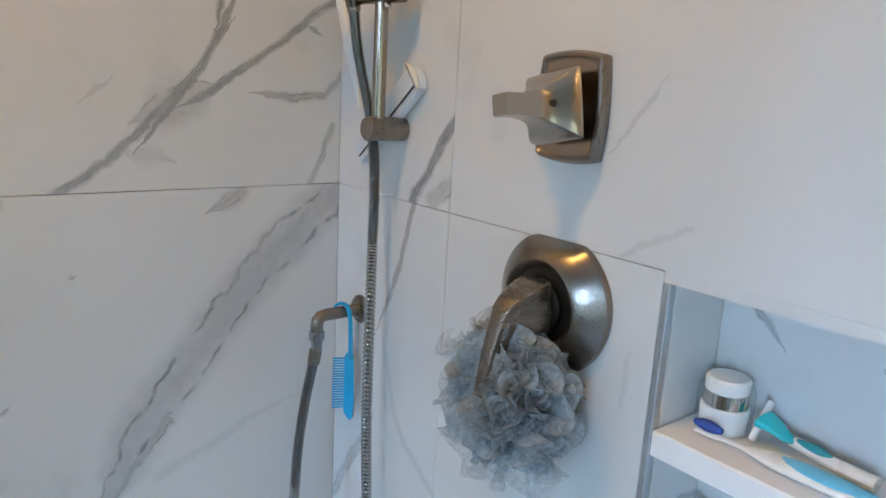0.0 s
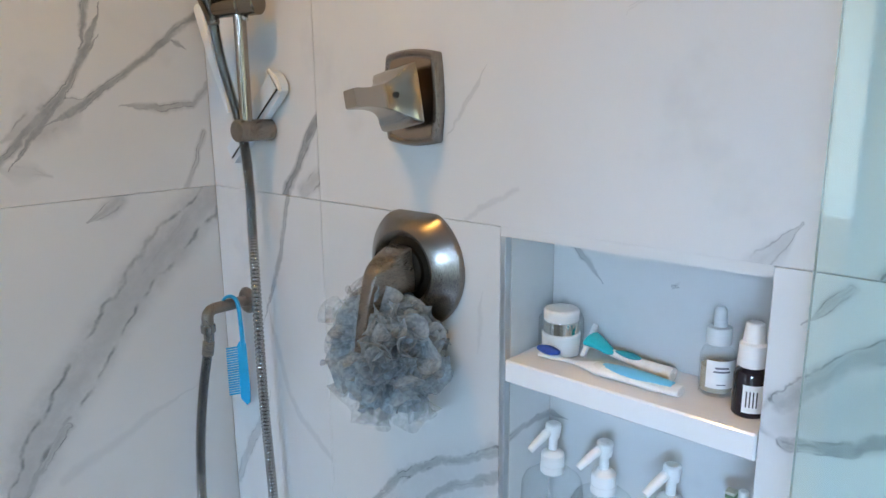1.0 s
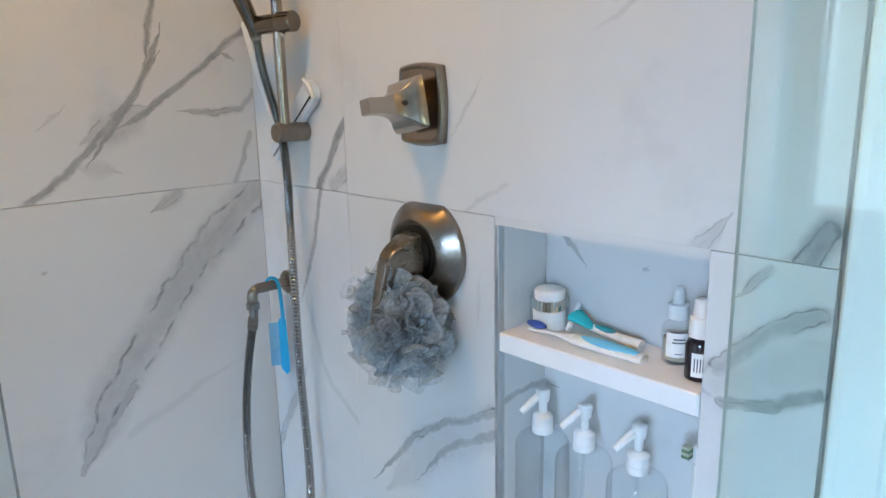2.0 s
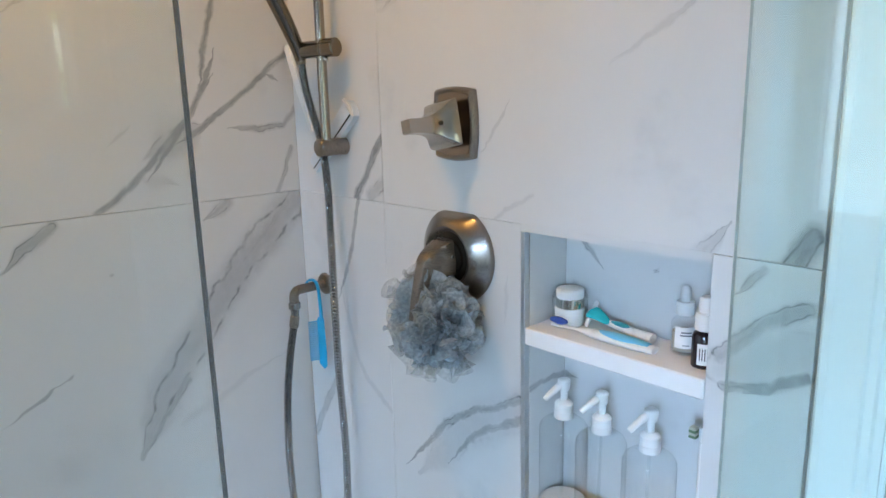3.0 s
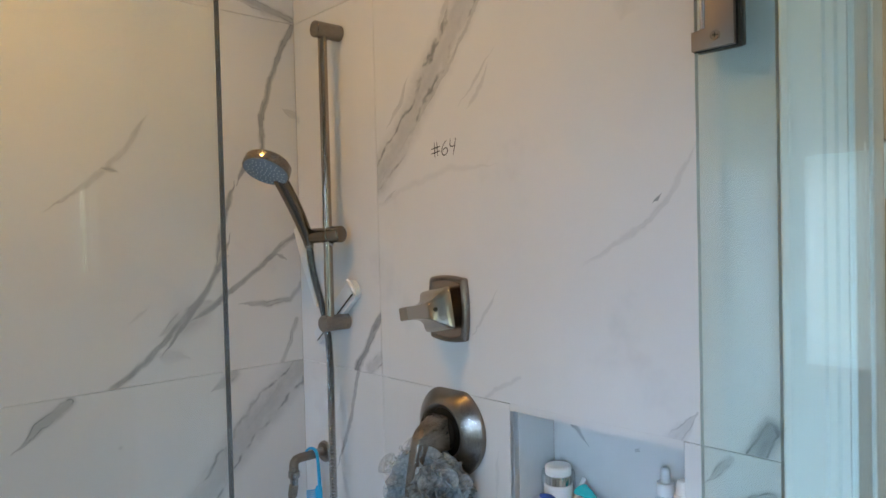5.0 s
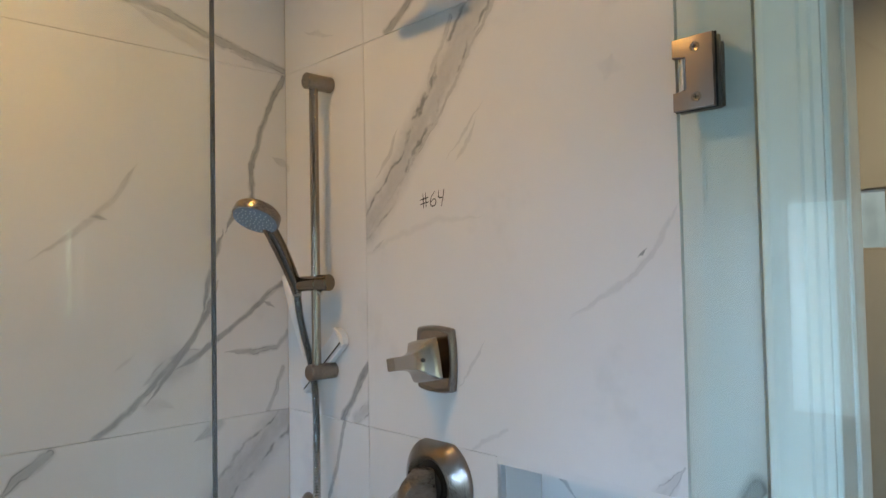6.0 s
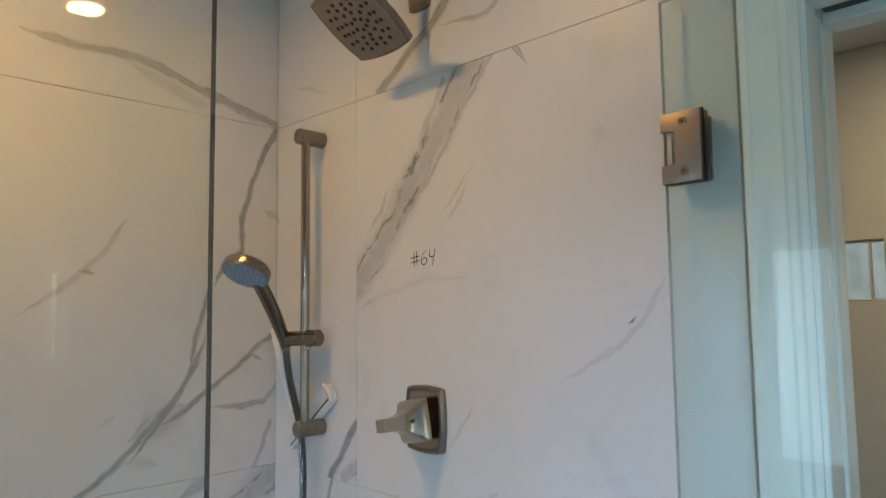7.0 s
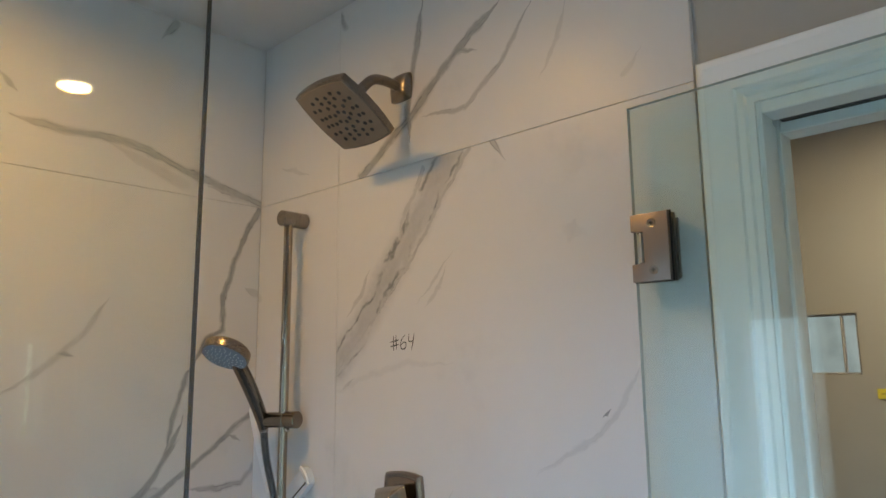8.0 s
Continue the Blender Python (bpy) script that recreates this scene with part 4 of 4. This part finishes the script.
part("ferrule", rod((-0.0795, -0.0795, 1.055), (-0.0830, -0.0775, 1.030), 0.0098, 0.0015, 24), NICKEL_H, hose, "smooth nickel ferrule")
bm = bmesh.new()
part("tube", sweep(run, lambda t: (0.0058, 0.0080, 0.0080)[round(t * (len(run) - 1)) % 3], 16, bm), STEEL, hose, smooth=60)

# Blue comb that hangs on the elbow by its hooked handle.
comb = thing("comb", (-0.035, -0.085, 1.12), "bright blue plastic comb hanging by its hook on the elbow", "comb")
CX = -0.036
cshape = spline([(CX, -0.070, 1.100), (CX, -0.069, 1.113), (CX, -0.077, 1.1225), (CX, -0.088, 1.1215), (CX, -0.0945, 1.108), (CX, -0.097, 1.07), (CX, -0.098, 1.035)], 8)
part("handle", sweep(cshape, lambda t: 0.0034 + 0.0034 * t, 16, flat=0.6), BLUE, comb)
part("spine", prism([(0.010, 0.010), (0.020, -0.004), (0.0255, 0.002), (0.0265, 0.03), (0.0245, 0.108), (0.013, 0.112), (0.010, 0.106)], (CX + 0.0025, -0.0785, 0.931), (0, -1, 0), (0, 0, 1), 0.005, 0.001), BLUE, comb)
tooth = mesh_of("tooth", box((-0.0012, 0.0, -0.0013), (0.0012, 0.0205, 0.0013), 0.0004), BLUE)
for k in range(20):
    ob = new("tooth", tooth)
    ob.parent = comb
    ob.location = Vector((CX, -0.0895, 0.9500 + k * 0.0044)) - comb.location
    ob.rotation_euler = (radians(-8), 0, 0)

comb.rotation_euler = (0, 0, radians(48))

# Two white plastic pieces tucked behind the bar.
fil = thing("foot_file", (-0.012, -0.15, 1.41), "white and pale blue plastic foot file behind the bar", "foot file")
a, b = Vector((-0.014, -0.222, 1.474)), Vector((-0.014, -0.080, 1.356))
along = (b - a).normalized()
across = along.cross(Vector((1, 0, 0))).normalized()
L = (b - a).length
shape = [(0.0 - 0.012 * math.cos(t) + 0.008, 0.0205 * math.sin(t)) for t in np.linspace(1.57, -1.57, 9)]
part("body", prism(shape + [(L, -0.016), (L, 0.016)], a + Vector((0.011, 0, 0)), along, across, 0.012, 0.002) if along.cross(across).x < 0 else prism(shape + [(L, -0.016), (L, 0.016)], a - Vector((0.001, 0, 0)), along, across, 0.012, 0.002), PALEBLUE, fil)
part("groove", prism([(0.006, 0.0095), (0.008, 0.0120), (L - 0.004, 0.0085), (L - 0.004, 0.0066)], a - Vector((0.0022, 0, 0)), along, across, 0.0012), BLACK, fil, "dark groove")
cap_pts = [(0.0 - 0.012 * math.cos(t) + 0.008, 0.0207 * math.sin(t)) for t in np.linspace(1.57, -1.57, 9)]
part("end_cap", prism(cap_pts + [(0.001, -0.0207), (0.001, 0.0207)], a - Vector((0.003, 0, 0)), along, across, 0.0045, 0.001), WHITE, fil, "white end cap")
scr = thing("plastic_scraper", (-0.01, -0.045, 1.53), "slim white plastic scraper standing behind the bar", "scraper")
a, b = Vector((-0.012, -0.010, 1.596)), Vector((-0.012, -0.086, 1.425))
along = (b - a).normalized()
across = along.cross(Vector((1, 0, 0))).normalized()
L = (b - a).length
part("blade", prism([(0.0 + 0.008 * (1 - math.cos(t)), 0.0085 * math.sin(t)) for t in np.linspace(1.57, -1.57, 7)] + [(L * 0.5, -0.0095), (L, -0.003), (L, 0.003), (L * 0.5, 0.0095)], a, along, across, 0.005, 0.001), WHITE, scr)

# Bath puff on the lever: many ruffled net petals.
puff = thing("bath_puff", (-0.072, -0.485, 1.16), "grey ruffled nylon net bath puff hanging on the lever", "bath puff")
PC = Vector((-0.062, -0.500, 1.140))
rng = random.Random(7)


def frill_strip(bm, centre, way, spread_, r_in, r_out, waves, depth, phase):
    """A net ribbon that meanders round one direction of a ball and stands out from it, with a curled rim."""
    axis, u, v = frame_of(way)
    n, m = 96, 7
    rows = []
    for j in range(m):
        f = j / (m - 1)
        row = []
        for i in range(n):
            a = 2 * math.pi * i / n
            fold = math.sin(waves * a + phase) + 0.25 * math.sin((waves + 2) * a + 2.1 * phase)
            lat = spread_ + depth * fold * (0.25 + 0.75 * f) + 0.10 * math.sin(2 * a + phase)
            lon = a - (0.50 / waves) * math.sin(2 * (waves * a + phase)) * f
            d = (axis * math.cos(lat) + (u * math.cos(lon) + v * math.sin(lon)) * math.sin(lat)).normalized()
            r = r_in + (r_out - r_in) * (f - 0.10 * f ** 4) + 0.004 * f * math.sin(3 * a + 2 * phase)
            curl = 0.006 * f ** 3 * math.sin(waves * a + phase + 1.3)
            row.append(bm.verts.new(centre + d * r + axis * curl))
        rows.append(row)
    for a, b in zip(rows, rows[1:]):
        for i in range(n):
            j = (i + 1) % n
            bm.faces.new((a[i], a[j], b[j], b[i]))


def tame(bm):
    """Keeps the net off the wall and off the valve plate."""
    for v in bm.verts:
        if v.co.x > -0.002:
            v.co.x = -0.002 - 0.06 * (v.co.x + 0.002)
        if v.co.x > -0.030 and v.co.z > VZ - 0.085:
            v.co.x = -0.030 - 0.05 * (v.co.x + 0.030)
        front = -0.080 - 0.25 * (VZ - v.co.z)
        if abs(v.co.y - PY - 0.002) < 0.021 and v.co.z > VZ - 0.095 and v.co.x < front:
            v.co.x = front + 0.1 * (v.co.x - front)


frills = 56
for k in range(frills):
    h = 1 - 2 * (k + 0.5) / frills
    ang = k * 2.39996
    way = Vector((math.sqrt(1 - h * h) * math.cos(ang), math.sqrt(1 - h * h) * math.sin(ang), h))
    bm = bmesh.new()
    lump = 0.067 + 0.009 * math.sin(3.1 * ang) + rng.uniform(-0.004, 0.007)
    frill_strip(bm, PC + Vector((rng.uniform(-0.012, 0.012), rng.uniform(-0.012, 0.012), rng.uniform(-0.014, 0.010))), way, rng.uniform(0.40, 0.85), rng.uniform(0.034, 0.046), lump, rng.choice((5, 6, 7, 8)), rng.uniform(0.19, 0.29), rng.uniform(0, 6.3))
    tame(bm)
    part("frill", bm, NET, puff, smooth=180)
# Loose, thinner ends: one at the shoulder, two that hang below.
for way, out, lat in (((-0.15, 0.80, 0.62), 0.100, 0.30), ((-0.10, 0.85, 0.30), 0.094, 0.34), ((-0.10, -0.25, -0.95), 0.106, 0.42), ((-0.25, 0.45, -0.85), 0.100, 0.40)):
    bm = bmesh.new()
    frill_strip(bm, PC, Vector(way).normalized(), lat, 0.050, out, 5, 0.22, out * 400)
    tame(bm)
    part("loose_frill", bm, NET_THIN, puff, "thin loose net end", smooth=180)
# Added dark ball: closes bright gaps and deepens the shade between frills.
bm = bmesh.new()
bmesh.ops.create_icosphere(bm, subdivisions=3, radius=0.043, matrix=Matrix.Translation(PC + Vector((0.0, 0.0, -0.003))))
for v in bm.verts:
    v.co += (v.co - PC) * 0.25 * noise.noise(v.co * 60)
part("core", bm, NETFILL, puff, "dark ball added to fill gaps between the frills", smooth=180)

# ---- things in the niche ----
SH = 1.1402


def bottle(at, profile, material, parent, name="body", n=36):
    return part(name, lathe(at, (0, 0, 1), profile, n), material, parent)


jar = thing("cream_jar", (0.062, -0.668, SH), "white cream jar with a silver band in a clear shell", "jar")
j = (0.062, -0.668, SH)
bottle(j, [(0, 0.0215), (0.001, 0.0225), (0.026, 0.0235), (0.027, 0.0215)], WHITE, jar, "cup")
bottle(j, [(0.0275, 0.0215), (0.0415, 0.0215), (0.042, 0.0205)], CHROME, jar, "band")
bottle(j, [(0.0425, 0.0210), (0.0540, 0.0215), (0.0565, 0.0195)], WHITE, jar, "lid")
shell = bottle(j, [(0.0005, 0.0265), (0.030, 0.0275), (0.044, 0.0268), (0.050, 0.0240), (0.0505, 0.0225)], CLEAR, jar, "shell")

brush = thing("toothbrush", (0.047, -0.74, SH), "white toothbrush with light blue grip and dark blue bristles", "toothbrush")
t0, t1 = Vector((0.030, -0.660, SH)), Vector((0.033, -0.833, SH))
tb = lambda f, z: t0.lerp(t1, f) + Vector((0, 0, z))
part("handle", sweep([tb(f, 0.0062 - 0.001 * math.cos(f * 6)) for f in np.linspace(0.0, 1.0, 30)], lambda f: 0.0055 if f < 0.16 else (0.0034 + 0.0102 * min(1, max(0, (f - 0.27) / 0.18)) - 0.004 * max(0, f - 0.85) * 6), 16, flat=0.5), WHITE, brush)
part("grip", sweep([tb(f, 0.0096) for f in np.linspace(0.42, 0.95, 16)], lambda f: 0.0005 + 0.0112 * math.sin(math.pi * min(1, 0.08 + f * 0.84)) ** 0.5, 16, flat=0.5), LBLUE, brush, "light blue rubber grip")
part("bristles", sweep([tb(f, 0.0125) for f in np.linspace(-0.02, 0.15, 10)], lambda f: 0.0015 + 0.0048 * math.sin(math.pi * (0.1 + 0.8 * f)), 16, flat=0.9), NAVY, brush, "dark blue bristles")

razor = thing("razor", (0.075, -0.74, SH), "white and teal disposable razor lying on the shelf", "razor")
part("handle", sweep(spline([(0.072, -0.732, SH + 0.012), (0.071, -0.750, SH + 0.011), (0.068, -0.775, SH + 0.009), (0.066, -0.810, SH + 0.0075)], 8), lambda f: 0.0055 + 0.0035 * f, 16, flat=0.8), WHITE, razor)
part("grip", sweep(spline([(0.071, -0.738, SH + 0.0155), (0.0695, -0.756, SH + 0.0150), (0.0675, -0.772, SH + 0.0135)], 8), lambda f: 0.001 + 0.0052 * math.sin(math.pi * (0.1 + 0.8 * f)), 16, flat=0.6), TEALD, razor, "dark teal grip")
part("guard", sweep(spline([(0.074, -0.703, SH + 0.022), (0.073, -0.715, SH + 0.019), (0.072, -0.727, SH + 0.014), (0.071, -0.737, SH + 0.013)], 8), lambda f: 0.0165 - 0.0115 * f, 16, flat=0.5), TEAL, razor, "clear teal blade guard")
bm = box((0.050, -0.7045, -0.003), (0.094, -0.6985, 0.003), 0.0012)
bmesh.ops.translate(bm, verts=bm.verts, vec=(0, 0, SH + 0.020))
bmesh.ops.rotate(bm, verts=bm.verts, cent=(0.072, -0.701, SH + 0.020), matrix=Matrix.Rotation(radians(-48), 3, "Y"))
part("head", bm, WHITE, razor)

drop = thing("dropper_bottle", (0.069, -0.855, SH), "clear glass dropper bottle with white cap and label", "bottle")
d = (0.069, -0.855, SH)
bottle(d, [(0, 0.0165), (0.0015, 0.0175), (0.043, 0.0175), (0.048, 0.0150), (0.050, 0.0105), (0.054, 0.0105)], CLEAR, drop)
bottle(d, [(0.0042, 0.0), (0.0042, 0.0158), (0.030, 0.0158), (0.0302, 0.0)], SERUM, drop, "liquid")
bottle(d, [(0.0540, 0.0120), (0.055, 0.0128), (0.072, 0.0122), (0.0725, 0.010)], WHITE, drop, "collar")
bottle(d, [(0.0728, 0.0072), (0.083, 0.0068), (0.090, 0.0062), (0.0935, 0.0040), (0.0945, 0.0005)], RUBBERW, drop, "bulb")


def wrap(at, r, z0, z1, a0, a1, material, parent, name, n=14):
    """A thin curved sheet round an upright bottle; angles in degrees."""
    bm = bmesh.new()
    rows = []
    for rr in (r, r + 0.0003):
        for z in (z0, z1):
            rows.append([bm.verts.new((at[0] + rr * math.cos(radians(a0 + (a1 - a0) * i / n)), at[1] + rr * math.sin(radians(a0 + (a1 - a0) * i / n)), at[2] + z)) for i in range(n + 1)])
    a, b, c, e = rows
    for p, q in ((a, b), (b, e), (e, c), (c, a)):
        for i in range(n):
            bm.faces.new((p[i], p[i + 1], q[i + 1], q[i]))
    for i in (0, n):
        bm.faces.new((a[i], b[i], e[i], c[i]))
    return part(name, bm, material, parent)


lab = wrap(d, 0.0177, 0.010, 0.040, 165, 285, PAPER, drop, "label")
for z0, z1, a0, a1 in ((0.0315, 0.0335, 195, 238), (0.0275, 0.0293, 190, 243), (0.0140, 0.0150, 202, 230)):
    wrap(d, 0.0181, z0, z1, a0, a1, PRINT, lab, "print", 8)

dark = thing("dark_bottle", (0.040, -0.8985, SH), "small dark glass bottle with tall white cap", "bottle")
d = (0.040, -0.8985, SH)
bottle(d, [(0, 0.0150), (0.0015, 0.0160), (0.040, 0.0160), (0.045, 0.0140), (0.048, 0.0100), (0.050, 0.0100), (0.050, 0.0)], AMBER, dark)
bottle(d, [(0.0495, 0.0125), (0.050, 0.0135), (0.072, 0.0130), (0.074, 0.0100), (0.092, 0.0085), (0.0935, 0.0070), (0.0935, 0.0)], WHITE, dark, "cap")
lab = wrap(d, 0.0162, 0.006, 0.034, 175, 262, PAPER, dark, "label")
for k in range(4):
    wrap(d, 0.0166, 0.012, 0.028, 186 + k * 11, 190 + k * 11, INK, lab, "print", 4)

FL = nz0 + 0.0222
ph = [(0, 0.036), (0.002, 0.0385), (0.136, 0.0385), (0.144, 0.0378), (0.151, 0.0345), (0.156, 0.0280), (0.159, 0.0190), (0.163, 0.0140), (0.176, 0.0140)]
PUMPS = ((0.046, -0.671, 158, 0.016), (0.046, -0.742, 150, 0.022), (0.046, -0.824, 152, 0.012))
for x, y, turn, fill in PUMPS:
    pump = thing("pump_bottle", (x, y, FL), "clear plastic pump bottle with a white pump", "pump bottle", "pump bottles in the niche")
    p = Vector((x, y, FL))
    bottle(p, ph, CLEAR, pump)
    bottle(p, [(0.0032, 0.0), (0.0032, 0.0368), (fill, 0.0368), (fill + 0.0005, 0.0)], SOAP, pump, "soap")
    pb = bottle(p, [(0.0, 0.0), (0.0, 0.0146), (0.001, 0.0150), (0.010, 0.0150), (0.0105, 0.0145), (0.024, 0.0145), (0.026, 0.0132), (0.030, 0.0075), (0.031, 0.0)], WHITE, pump, "collar")
    pb.location.z = 0.160
    bottle(p, [(0.188, 0.0056), (0.209, 0.0056)], WHITE, pump, "stem", 16)
    part("dip_tube", sweep(spline([p + Vector((0, 0, 0.16)), p + Vector((0.004, 0.004, 0.09)), p + Vector((0.012, 0.012, 0.006))], 8), 0.0025, 8), CLEAR, pump)
    way = Vector((math.cos(radians(turn)), math.sin(radians(turn)), 0))
    bm = lathe(p + Vector((0, 0, 0.207)), (0, 0, 1), [(0, 0.0085), (0.012, 0.0100), (0.0165, 0.0096), (0.0185, 0.0070)], 20)
    top = p + Vector((0, 0, 0.217))
    sweep([top + way * 0.002, top + way * 0.012 + Vector((0, 0, -0.005)), top + way * 0.024 + Vector((0, 0, -0.0135)), top + way * 0.034 + Vector((0, 0, -0.021))], lambda f: 0.0062 - 0.0018 * f, 16, bm)
    part("spout", bm, WHITE, pump)

tip = thing("brush_head", (0.045, -0.893, FL), "slim white toothbrush head with green and yellow bristles", "toothbrush")
part("stem", rod((0.050, -0.899, FL + 0.0925), (0.050, -0.899, FL + 0.20), 0.0042, 0.0015, 14), WHITE, tip)
part("base", rod((0.050, -0.899, FL + 0.0005), (0.050, -0.899, FL + 0.092), 0.0056, 0.0015, 14), BLACK, tip, "black lower end")
part("neck", rod((0.050, -0.899, FL + 0.2002), (0.050, -0.899, FL + 0.222), 0.0052, 0.0015, 14), WHITE, tip)
for k, mat_ in enumerate((GREEN, CREAM, GREEN, CREAM)):
    part("bristles", box((0.040 + 0.001, -0.893, FL + 0.204 + k * 0.004), (0.052, -0.883, FL + 0.2076 + k * 0.004), 0.0005), mat_, tip)

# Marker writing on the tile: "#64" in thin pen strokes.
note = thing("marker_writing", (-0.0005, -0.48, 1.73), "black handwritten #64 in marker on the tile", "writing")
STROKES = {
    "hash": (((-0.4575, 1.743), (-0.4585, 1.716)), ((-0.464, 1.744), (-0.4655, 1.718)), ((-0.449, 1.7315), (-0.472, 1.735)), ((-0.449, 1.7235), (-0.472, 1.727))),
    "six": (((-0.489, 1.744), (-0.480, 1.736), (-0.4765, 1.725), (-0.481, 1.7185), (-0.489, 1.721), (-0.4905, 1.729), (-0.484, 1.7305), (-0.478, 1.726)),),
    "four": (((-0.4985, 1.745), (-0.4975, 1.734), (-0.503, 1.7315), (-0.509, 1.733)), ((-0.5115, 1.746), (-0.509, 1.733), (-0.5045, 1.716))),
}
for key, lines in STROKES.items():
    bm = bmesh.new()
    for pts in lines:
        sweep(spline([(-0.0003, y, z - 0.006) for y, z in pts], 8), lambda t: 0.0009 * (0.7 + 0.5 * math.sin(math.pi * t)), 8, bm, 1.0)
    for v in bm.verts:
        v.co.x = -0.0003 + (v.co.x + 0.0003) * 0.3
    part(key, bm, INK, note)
